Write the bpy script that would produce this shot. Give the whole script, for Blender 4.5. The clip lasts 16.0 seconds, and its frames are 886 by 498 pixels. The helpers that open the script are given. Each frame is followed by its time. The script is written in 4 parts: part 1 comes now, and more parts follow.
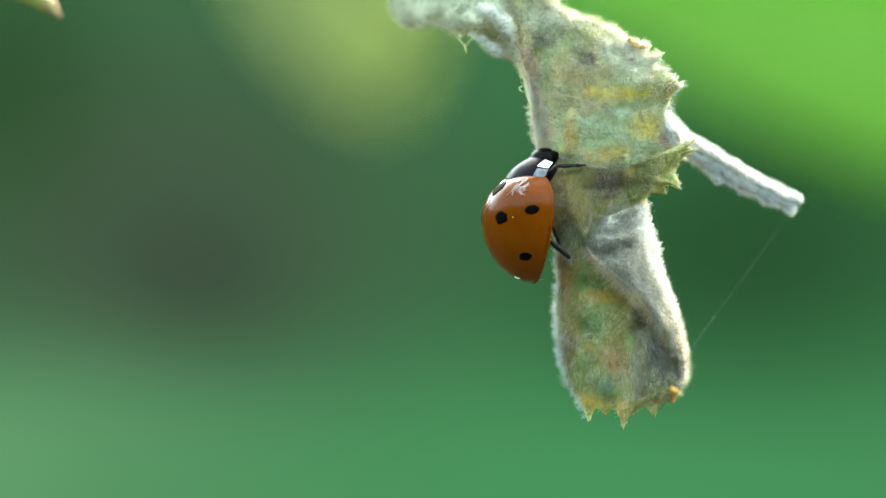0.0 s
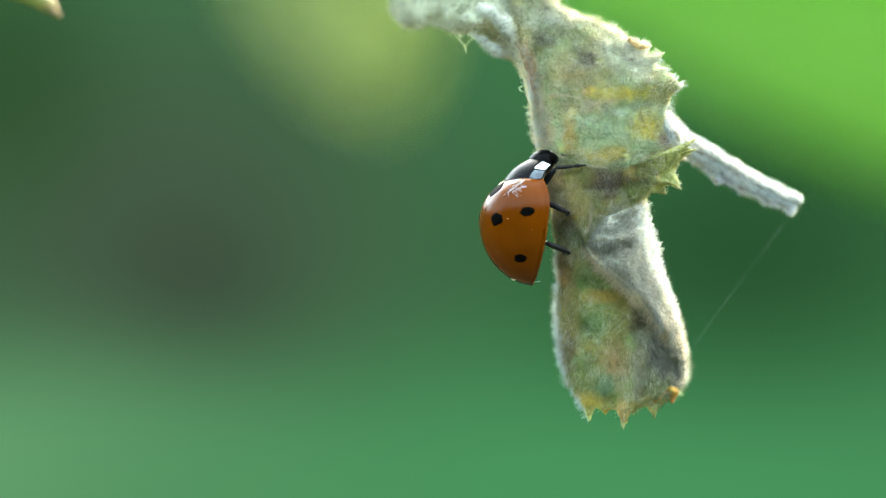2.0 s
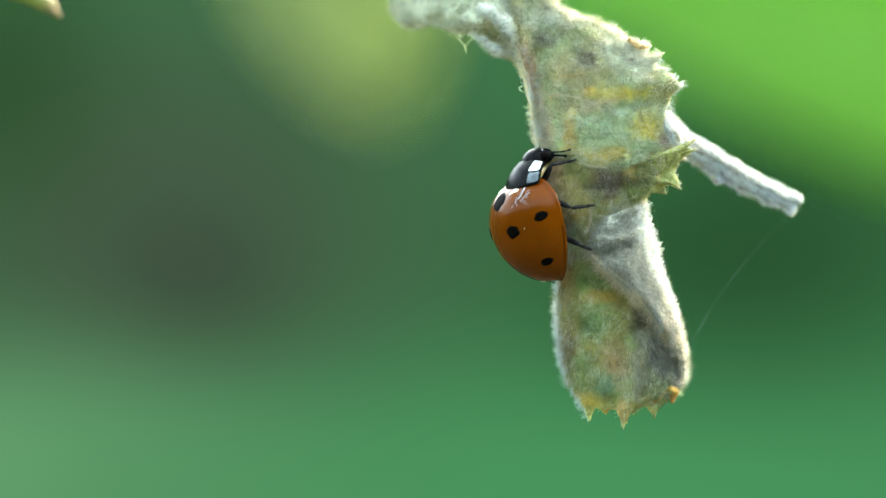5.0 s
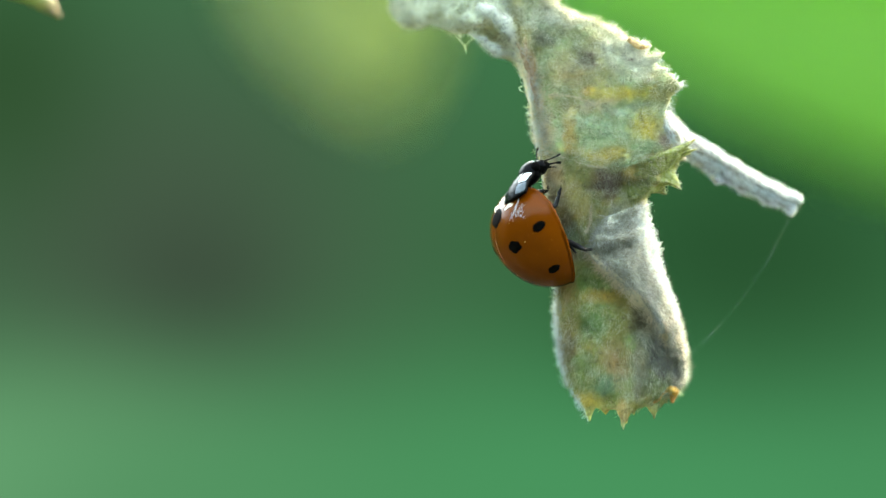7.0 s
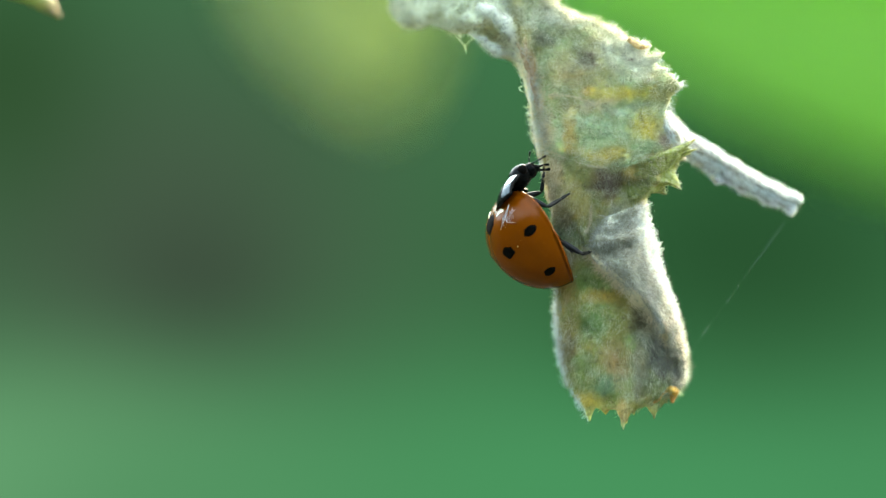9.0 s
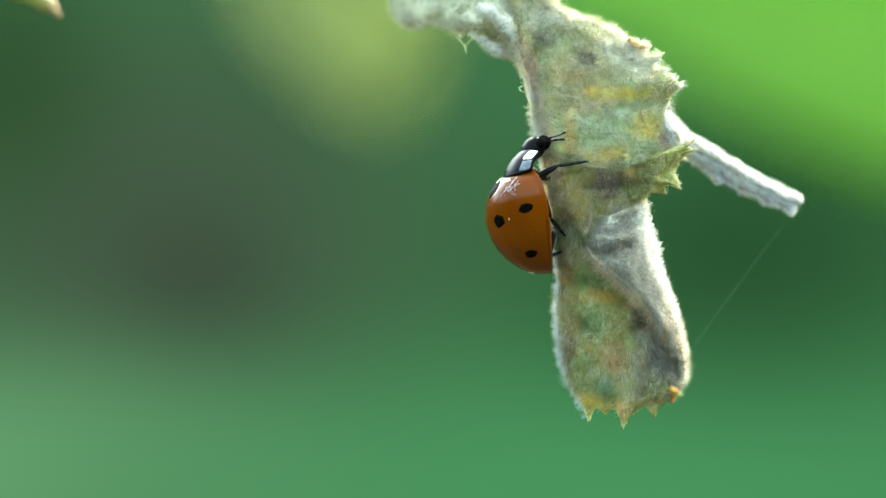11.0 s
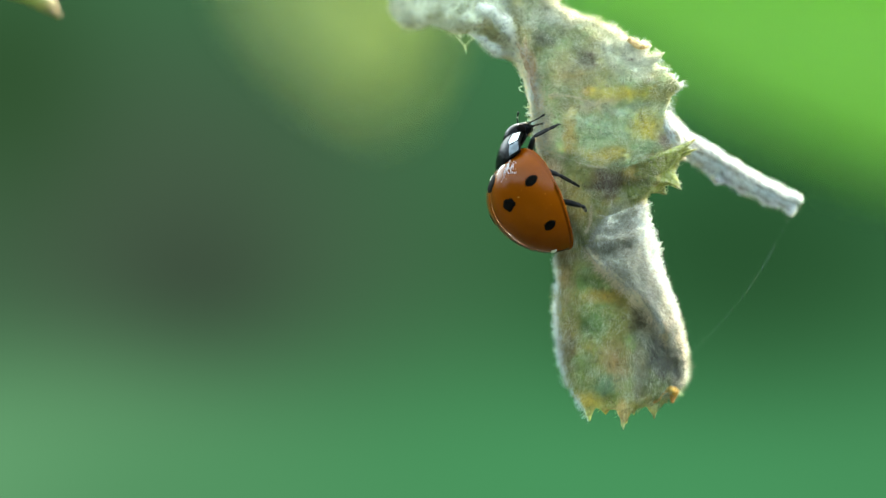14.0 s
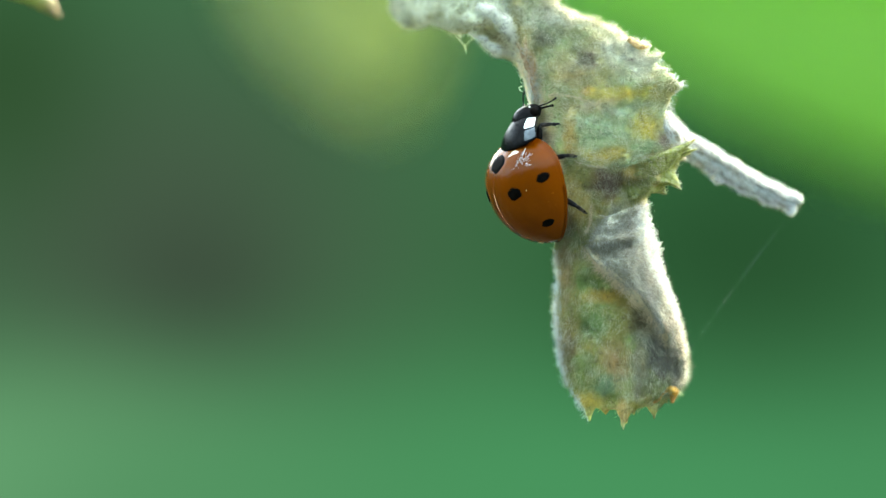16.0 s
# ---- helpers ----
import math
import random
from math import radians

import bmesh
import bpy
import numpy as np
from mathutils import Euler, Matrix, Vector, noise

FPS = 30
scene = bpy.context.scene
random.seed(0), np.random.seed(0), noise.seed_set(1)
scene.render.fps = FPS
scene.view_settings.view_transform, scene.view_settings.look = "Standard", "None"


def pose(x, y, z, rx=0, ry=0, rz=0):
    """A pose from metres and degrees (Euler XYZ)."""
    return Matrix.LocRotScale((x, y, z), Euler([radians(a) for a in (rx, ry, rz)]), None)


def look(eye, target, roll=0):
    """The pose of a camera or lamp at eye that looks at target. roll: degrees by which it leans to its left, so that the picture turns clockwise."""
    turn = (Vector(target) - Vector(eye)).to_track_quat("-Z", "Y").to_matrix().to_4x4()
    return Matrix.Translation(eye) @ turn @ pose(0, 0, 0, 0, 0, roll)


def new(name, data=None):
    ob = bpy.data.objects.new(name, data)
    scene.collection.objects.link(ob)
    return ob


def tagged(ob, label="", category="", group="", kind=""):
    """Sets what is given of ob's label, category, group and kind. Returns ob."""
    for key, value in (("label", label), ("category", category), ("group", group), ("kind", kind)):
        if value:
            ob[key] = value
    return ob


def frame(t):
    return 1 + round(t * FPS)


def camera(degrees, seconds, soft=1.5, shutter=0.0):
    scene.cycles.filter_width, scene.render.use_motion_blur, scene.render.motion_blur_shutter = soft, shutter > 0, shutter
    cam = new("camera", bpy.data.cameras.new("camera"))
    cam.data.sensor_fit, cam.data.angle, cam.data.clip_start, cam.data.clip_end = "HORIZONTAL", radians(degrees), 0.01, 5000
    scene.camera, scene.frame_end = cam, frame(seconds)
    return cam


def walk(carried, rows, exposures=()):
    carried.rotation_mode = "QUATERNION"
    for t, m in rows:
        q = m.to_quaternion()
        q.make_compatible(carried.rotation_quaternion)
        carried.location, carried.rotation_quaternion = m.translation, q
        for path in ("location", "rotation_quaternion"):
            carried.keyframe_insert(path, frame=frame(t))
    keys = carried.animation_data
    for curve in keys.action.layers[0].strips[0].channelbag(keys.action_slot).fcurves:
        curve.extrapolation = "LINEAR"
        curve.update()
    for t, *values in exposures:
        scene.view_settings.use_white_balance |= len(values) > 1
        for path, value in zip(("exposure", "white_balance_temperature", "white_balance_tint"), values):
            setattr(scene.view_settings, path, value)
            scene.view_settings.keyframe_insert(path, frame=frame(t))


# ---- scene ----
cam = camera(12, 16.0, soft=1.2)
H = 0.8                                   # height of the lens over the ground
EYE = (0.0, -0.2194, H)
cam.data.dof.use_dof = True               # macro lens, wide open
cam.data.dof.focus_distance = 0.2178
cam.data.dof.aperture_fstop = 21.0
EXPOSURE = 4.80
walk(cam, [(0, look(EYE, (0, 0, H))), (16, look(EYE, (0, 0, H)))], [(0, EXPOSURE, 7350, 6), (16, EXPOSURE, 7350, 6)])

# ---- world and sun ----
SUN = Vector((0.50, 0.66, 0.66)).normalized()
world = bpy.data.worlds.new("world")
scene.world = world
world.use_nodes = True
wn, wl = world.node_tree.nodes, world.node_tree.links
sky = wn.new("ShaderNodeTexSky")
sky.sky_type, sky.sun_disc = "NISHITA", False
sky.air_density, sky.dust_density, sky.ozone_density = 0.8, 2.5, 0.0
sky.sun_elevation = math.asin(SUN.z)
sky.sun_rotation = math.atan2(SUN.x, SUN.y)
sky_tint = wn.new("ShaderNodeMix")            # warm tint on the sky, takes blue out of its light
sky_tint.data_type, sky_tint.blend_type = "RGBA", "MULTIPLY"
sky_tint.inputs[0].default_value, sky_tint.inputs[7].default_value = 1.0, (1.0, 0.96, 0.79, 1)
wl.new(sky.outputs[0], sky_tint.inputs[6])
wl.new(sky_tint.outputs[2], wn["Background"].inputs[0])
wn["Background"].inputs[1].default_value = 0.15
sun = new("sun", bpy.data.lights.new("sun", "SUN"))
sun.data.energy, sun.data.angle, sun.data.color = 0.058, radians(4), (0.80, 0.95, 1.0)
sun.matrix_world = look(SUN * 3, (0, 0, 0))


# ---- helpers ----
def mm(v):
    return v * 0.001


def P3(x, y, z):
    """World place of a point given in millimetres from the aim of the lens."""
    return Vector((mm(x), mm(y), H + mm(z)))


def thing(name, at, label, category, group="", kind=""):
    ob = new(name)
    ob.location = at
    ob.empty_display_size = 0.002
    return tagged(ob, label, category, group, kind)


def mesh_part(name, verts, faces, material, parent=None, label="", smooth=True, shift=True):
    """One mesh object from arrays of places in metres; shift: places are the world's, not the parent's."""
    me = bpy.data.meshes.new(name)
    verts = np.asarray(verts, float)
    if parent is not None and shift:
        base = Vector(parent.location)
        up = parent.parent
        while up is not None:
            base += Vector(up.location)
            up = up.parent
        verts = verts - np.array(base)
    me.from_pydata(verts.tolist(), [], [list(map(int, f)) for f in faces])
    me.update()
    if smooth:
        me.shade_smooth()
    if material:
        me.materials.append(material)
    ob = new(name, me)
    ob.parent = parent
    if label:
        tagged(ob, label)
    return ob


def bm_part(name, bm, material, parent=None, label=""):
    me = bpy.data.meshes.new(name)
    bm.to_mesh(me)
    bm.free()
    me.shade_smooth()
    me.materials.append(material)
    ob = new(name, me)
    ob.parent = parent
    if label:
        tagged(ob, label)
    return ob


def spline(rows, n):
    """Catmull-Rom through rows of numbers, n places."""
    r = np.asarray(rows, float)
    r = np.vstack([2 * r[0] - r[1], r, 2 * r[-1] - r[-2]])
    out = []
    for s in np.linspace(0, len(r) - 3 - 1e-9, n):
        i = int(s)
        t = s - i
        a, b, c, d = r[i], r[i + 1], r[i + 2], r[i + 3]
        out.append(0.5 * (2 * b + (c - a) * t + (2 * a - 5 * b + 4 * c - d) * t * t + (3 * b - a - 3 * c + d) * t ** 3))
    return np.array(out)


def rough(p, size, seed):
    return noise.noise(Vector((p[0] / size + seed * 7.3, p[1] / size - seed * 3.1, p[2] / size + seed)))


def grid_normals(g):
    du = np.gradient(g, axis=1)
    dv = np.gradient(g, axis=0)
    n = np.cross(du, dv)
    return n / (np.linalg.norm(n, axis=2, keepdims=True) + 1e-12)


def grid_faces(nv, nu, start=0, flip=False, wrap=False):
    out = []
    for j in range(nv - 1):
        for i in range(nu if wrap else nu - 1):
            k = (i + 1) % nu
            f = (start + j * nu + i, start + j * nu + k, start + (j + 1) * nu + k, start + (j + 1) * nu + i)
            out.append(f[::-1] if flip else f)
    return out


def sheet(rows, nu=60, nv=100, seed=1, amp=0.12, power=0.6, right=(), bottom=(), creases=()):
    """A bowed piece of leaf blade as a grid in millimetres.
    rows: left x, z, right x, z, depth at left, middle, right, sag; right, bottom: teeth (place along the edge, half width, length, turn);
    creases: from x, z to x, z, width and rise of a fold."""
    r = spline(rows, nv)
    g = np.zeros((nv, nu, 3))
    for j in range(nv):
        xl, zl, xr, zr, yl, ym, yr, sag = r[j]
        v = j / (nv - 1)
        out = Vector((xr - xl, 0, zr - zl)).normalized()
        for i in range(nu):
            u = i / (nu - 1)
            w = max(0.0, 1 - (2 * u - 1) ** 2)
            p = Vector((xl + (xr - xl) * u, yl + (yr - yl) * u + (ym - (yl + yr) / 2) * w ** power, zl + (zr - zl) * u - sag * w))
            for at, half, length, turn in right:
                k = max(0.0, 1 - abs(v - at) / half)
                q = k * u ** 9 * length
                p += out * q + Vector((0, 0, turn * q))
            for at, half, length, turn in bottom:
                k = max(0.0, 1 - abs(u - at) / half)
                q = k * v ** 12 * length
                p += Vector((turn * q, 0, -q))
            for x0, z0, x1, z1, wide, rise in creases:
                dx, dz = x1 - x0, z1 - z0
                s = min(1.0, max(0.0, ((p.x - x0) * dx + (p.z - z0) * dz) / (dx * dx + dz * dz)))
                d2 = (p.x - x0 - s * dx) ** 2 + (p.z - z0 - s * dz) ** 2
                p.y -= rise * math.exp(-d2 / wide ** 2)
            b = amp * (rough(p, 1.6, seed) * 1.6 + rough(p, 0.55, seed + 2) * 0.7 + rough(p, 0.2, seed + 5) * 0.25)
            edge = min(1.0, 0.35 + 3 * min(u, 1 - u))
            p.y += b * edge
            p.x += rough(p, 0.5, seed + 9) * amp * 0.5
            g[j, i] = p
    return g


def tube(points, radii, nu=24, nv=60, seed=1, amp=0.06, groove=0.0):
    c = spline(points, nv)
    rad = spline([[v] for v in radii], nv)[:, 0]
    t = np.gradient(c, axis=0)
    g = np.zeros((nv, nu, 3))
    side = Vector((0.0, -1.0, 0.2))
    for j in range(nv):
        d = Vector(t[j]).normalized()
        a = (side - d * side.dot(d)).normalized()
        b = d.cross(a)
        for i in range(nu):
            th = 2 * math.pi * i / nu
            n = a * math.cos(th) + b * math.sin(th)
            k = 1 - groove * math.exp(-((math.atan2(math.sin(th - 0.4), math.cos(th - 0.4))) / 0.35) ** 2)
            p = Vector(c[j]) + n * rad[j] * k
            p += n * amp * (rough(p, 0.9, seed) * 1.5 + rough(p, 0.3, seed + 3))
            g[j, i] = p
    return g


def solid(name, g, material, parent, label="", thick=0.18):
    """A blade grid in millimetres with thickness, as one mesh."""
    nv, nu = g.shape[:2]
    n = grid_normals(g)
    if n[..., 1].mean() > 0:
        n = -n
    back = g - n * thick
    verts = np.concatenate([g.reshape(-1, 3), back.reshape(-1, 3)]) * 0.001 + np.array((0, 0, H))
    o = nv * nu
    faces = grid_faces(nv, nu) + grid_faces(nv, nu, o, True)
    ring = [(0, i) for i in range(nu)] + [(j, nu - 1) for j in range(1, nv)] + [(nv - 1, i) for i in range(nu - 2, -1, -1)] + [(j, 0) for j in range(nv - 2, 0, -1)]
    ids = [j * nu + i for j, i in ring]
    for a, b in zip(ids, ids[1:] + ids[:1]):
        faces.append((b, a, a + o, b + o))
    return mesh_part(name, verts, faces, material, parent, label)


def solid_tube(name, g, material, parent, label=""):
    nv, nu = g.shape[:2]
    verts = np.concatenate([g.reshape(-1, 3), [g[0].mean(0)], [g[-1].mean(0)]]) * 0.001 + np.array((0, 0, H))
    faces = grid_faces(nv, nu, wrap=True)
    o = nv * nu
    for i in range(nu):
        k = (i + 1) % nu
        faces.append((o, k, i))
        faces.append((o + 1, (nv - 1) * nu + i, (nv - 1) * nu + k))
    return mesh_part(name, verts, faces, material, parent, label)


def fuzz(name, grids, material, parent, label="", seed=1):
    """Wool: many fine bent hairs. grids: (grid, hairs, shortest, longest, lift, width, outward sign, combed direction)."""
    rng = np.random.default_rng(seed)
    verts = []
    for g, count, lo, hi, lift, width, sign, *comb in grids:
        nv, nu = g.shape[:2]
        n = grid_normals(g)
        if sign == 0:
            if n[..., 1].mean() > 0:
                n = -n
        else:
            n = n * sign
        j = rng.integers(0, nv - 1, count * 3)
        i = rng.integers(0, nu - 1, count * 3)
        area = np.linalg.norm(np.cross(g[j, i + 1] - g[j, i], g[j + 1, i] - g[j, i]), axis=1)
        keep = rng.choice(len(j), count, p=area / area.sum())
        j, i = j[keep], i[keep]
        fu, fv = rng.random((count, 1)), rng.random((count, 1))
        base = g[j, i] * (1 - fu) * (1 - fv) + g[j, i + 1] * fu * (1 - fv) + g[j + 1, i] * (1 - fu) * fv + g[j + 1, i + 1] * fu * fv
        nn = n[j, i]
        # tufts lean together
        lean = np.array([[rough(b, 0.5, seed + 11), rough(b, 0.5, seed + 17), rough(b, 0.5, seed + 23)] for b in base])
        wild = rng.normal(size=(count, 3))
        d = nn * lift * rng.uniform(0.4, 1.5, (count, 1)) + wild * (0.35 if comb else 0.5) + lean * 1.3 + (np.array(comb[0]) if comb else 0.0)
        d /= np.linalg.norm(d, axis=1, keepdims=True)
        inward = np.minimum(0, (d * nn).sum(1, keepdims=True))
        d -= nn * inward * 1.6
        d /= np.linalg.norm(d, axis=1, keepdims=True)
        length = rng.uniform(lo, hi, (count, 1)) / 3
        curl = np.cross(d, rng.normal(size=(count, 3))) * rng.uniform(0.2, 1.0, (count, 1))
        w = width * rng.uniform(0.6, 1.3, (count, 1))
        p = base - nn * 0.03
        rings = []
        for step in range(4):
            e1 = np.cross(d, wild)
            e1 /= np.linalg.norm(e1, axis=1, keepdims=True) + 1e-9
            e2 = np.cross(d, e1)
            if step == 3:
                rings.append(p)
                break
            for k in range(3):
                rings.append(p + (e1 * math.cos(2.094 * k) + e2 * math.sin(2.094 * k)) * w * (1 - 0.15 * step))
            p = p + d * length
            d = d + curl * 0.75 + rng.normal(size=(count, 3)) * 0.25
            d -= nn * np.minimum(0, (d * nn).sum(1, keepdims=True)) * 1.3
            d /= np.linalg.norm(d, axis=1, keepdims=True)
        verts.append(np.stack(rings, axis=1))
    v = np.concatenate(verts)
    m = len(v)
    side = np.array([0, 1, 4, 0, 4, 3, 1, 2, 5, 1, 5, 4, 2, 0, 3, 2, 3, 5])
    tri = np.concatenate([side, side + 3, [6, 7, 9, 7, 8, 9, 8, 6, 9]])
    idx = (np.arange(m)[:, None] * 10 + tri[None]).ravel().astype(np.int32)
    co = v.reshape(-1, 3) * 0.001 + np.array((0, 0, H)) - np.array(parent.location)
    me = bpy.data.meshes.new(name)
    me.vertices.add(len(co))
    me.vertices.foreach_set("co", co.ravel())
    me.loops.add(len(idx))
    me.loops.foreach_set("vertex_index", idx)
    me.polygons.add(len(idx) // 3)
    me.polygons.foreach_set("loop_start", np.arange(0, len(idx), 3, dtype=np.int32))
    me.update(calc_edges=True)
    me.materials.append(material)
    ob = new(name, me)
    ob.parent = parent
    return tagged(ob, label, "", "", "stuff")


# ---- materials ----
class Mat:
    """A node material with a Principled shader and a few short cuts."""

    def __init__(self, name, roughness=0.6, **values):
        self.m = bpy.data.materials.new(name)
        self.m.use_nodes = True
        self.n, self.l = self.m.node_tree.nodes, self.m.node_tree.links
        self.b = self.n["Principled BSDF"]
        self.b.inputs["Roughness"].default_value = roughness
        for key, value in values.items():
            self.b.inputs[key.replace("_", " ")].default_value = value
        self.co = self.n.new("ShaderNodeTexCoord").outputs["Object"]

    def noise(self, scale, detail=4, rough=0.55, off=0.0, distort=0.0, stretch=None):
        src = self.co
        mp = self.n.new("ShaderNodeMapping")
        mp.inputs["Location"].default_value = (off, off * 0.7, -off)
        if stretch:
            mp.inputs["Scale"].default_value = stretch
        self.l.new(src, mp.inputs[0])
        t = self.n.new("ShaderNodeTexNoise")
        t.inputs["Scale"].default_value, t.inputs["Detail"].default_value = scale, detail
        t.inputs["Roughness"].default_value, t.inputs["Distortion"].default_value = rough, distort
        self.l.new(mp.outputs[0], t.inputs["Vector"])
        return t.outputs["Fac"]

    def ramp(self, fac, lo, hi, a=0.0, b=1.0):
        r = self.n.new("ShaderNodeMapRange")
        r.interpolation_type = "SMOOTHSTEP"
        self.l.new(fac, r.inputs["Value"])
        for key, value in (("From Min", lo), ("From Max", hi), ("To Min", a), ("To Max", b)):
            r.inputs[key].default_value = value
        return r.outputs["Result"]

    def math(self, op, a, b=0.0):
        r = self.n.new("ShaderNodeMath")
        r.operation = op
        for k, s in ((0, a), (1, b)):
            if isinstance(s, (int, float)):
                r.inputs[k].default_value = s
            else:
                self.l.new(s, r.inputs[k])
        return r.outputs[0]

    def mix(self, fac, a, b):
        r = self.n.new("ShaderNodeMix")
        r.data_type = "RGBA"
        if isinstance(fac, (int, float)):
            r.inputs[0].default_value = fac
        else:
            self.l.new(fac, r.inputs[0])
        for k, s in ((6, a), (7, b)):
            if isinstance(s, tuple):
                r.inputs[k].default_value = (*s, 1)
            else:
                self.l.new(s, r.inputs[k])
        return r.outputs[2]

    def blot(self, centre, size, wobble=0.35, scale=1500.0, soft=0.75):
        """1 inside an uneven blot round a place (object space, metres), 0 outside."""
        mp = self.n.new("ShaderNodeMapping")
        mp.vector_type = "TEXTURE"
        mp.inputs["Location"].default_value = centre
        mp.inputs["Scale"].default_value = size
        self.l.new(self.co, mp.inputs[0])
        ln = self.n.new("ShaderNodeVectorMath")
        ln.operation = "LENGTH"
        self.l.new(mp.outputs[0], ln.inputs[0])
        w = self.math("MULTIPLY", self.math("SUBTRACT", self.noise(scale, 3, 0.6, centre[0] * 50), 0.5), wobble * 4)
        return self.ramp(self.math("ADD", ln.outputs["Value"], w), 1 + soft, 1 - soft)

    def strands(self, col, dark):
        """Colour that differs from hair to hair."""
        pick = self.n.new("ShaderNodeNewGeometry").outputs["Random Per Island"]
        return self.mix(self.ramp(pick, 0.25, 0.85, 1.0, 0.0), col, dark)

    def base(self, col):
        if isinstance(col, tuple):
            self.b.inputs["Base Color"].default_value = (*col, 1)
        else:
            self.l.new(col, self.b.inputs["Base Color"])
        return self

    def bump(self, height, strength, distance):
        bp = self.n.new("ShaderNodeBump")
        bp.inputs["Strength"].default_value, bp.inputs["Distance"].default_value = strength, distance
        self.l.new(height, bp.inputs["Height"])
        self.l.new(bp.outputs[0], self.b.inputs["Normal"])
        return self

    def thin(self, fac, col):
        """Lets part of the light through, as a thin leaf or a hair does."""
        t = self.n.new("ShaderNodeBsdfTranslucent")
        if isinstance(col, tuple):
            t.inputs[0].default_value = (*col, 1)
        else:
            self.l.new(col, t.inputs[0])
        s = self.n.new("ShaderNodeMixShader")
        s.inputs[0].default_value = fac
        self.l.new(self.b.outputs[0], s.inputs[1])
        self.l.new(t.outputs[0], s.inputs[2])
        self.l.new(s.outputs[0], self.n["Material Output"].inputs[0])
        return self


def blade_material(name, olive, sage, yellow_amount, brown_amount, blots=(), off=0.0, felt=0.25, wool=0.0, through_light=0.36):
    k = Mat(name, 0.85)
    c = k.mix(k.ramp(k.noise(420, 5, 0.6, off), 0.40, 0.60), olive, sage)
    c = k.mix(k.ramp(k.noise(700, 4, 0.6, off + 3), 0.66 - yellow_amount, 0.78 - yellow_amount), c, (0.44, 0.38, 0.13))
    c = k.mix(k.ramp(k.noise(600, 5, 0.7, off + 7), 0.70 - brown_amount, 0.80 - brown_amount), c, (0.14, 0.10, 0.055))
    for centre, size, col, wob in blots:
        c = k.mix(k.blot(centre, size, wob), c, col)
    c = k.mix(k.ramp(k.noise(1300, 4, 0.65, off + 11), 0.54, 0.66, 0.0, 0.55), c, k.mix(0.5, c, (0.13, 0.18, 0.09)))
    c = k.mix(k.ramp(k.noise(1900, 4, 0.65, off + 13), 0.58, 0.68, 0.0, 0.5), c, k.mix(0.45, c, (0.50, 0.38, 0.16)))
    if wool:
        tufts = k.ramp(k.noise(1000, 4, 0.7, off + 19), 0.40, 0.60, wool - 0.35, wool + 0.22)
        c = k.strands(k.mix(tufts, c, (0.87, 0.86, 0.68)), k.mix(0.2, c, (0.10, 0.09, 0.05)))
        k.base(c).thin(0.35, c)
        return k.m
    fine = k.noise(5200, 3, 0.6, off + 1)
    c = k.mix(k.ramp(fine, 0.36, 0.66, 0.0, felt), c, (0.60, 0.62, 0.44))
    c = k.mix(k.ramp(k.noise(2600, 4, 0.7, off + 17, 0.6), 0.46, 0.66, 0.0, 0.75), c, k.mix(0.75, c, (0.06, 0.055, 0.03)))
    k.base(c)
    k.bump(k.noise(2600, 6, 0.7, off + 2), 0.9, 0.0003)
    k.thin(through_light, c)
    return k.m


LEAF_AT = P3(-0.71, 1.00, 13.92)


def leaf_local(x, y, z):
    return tuple(P3(x, y, z) - LEAF_AT)


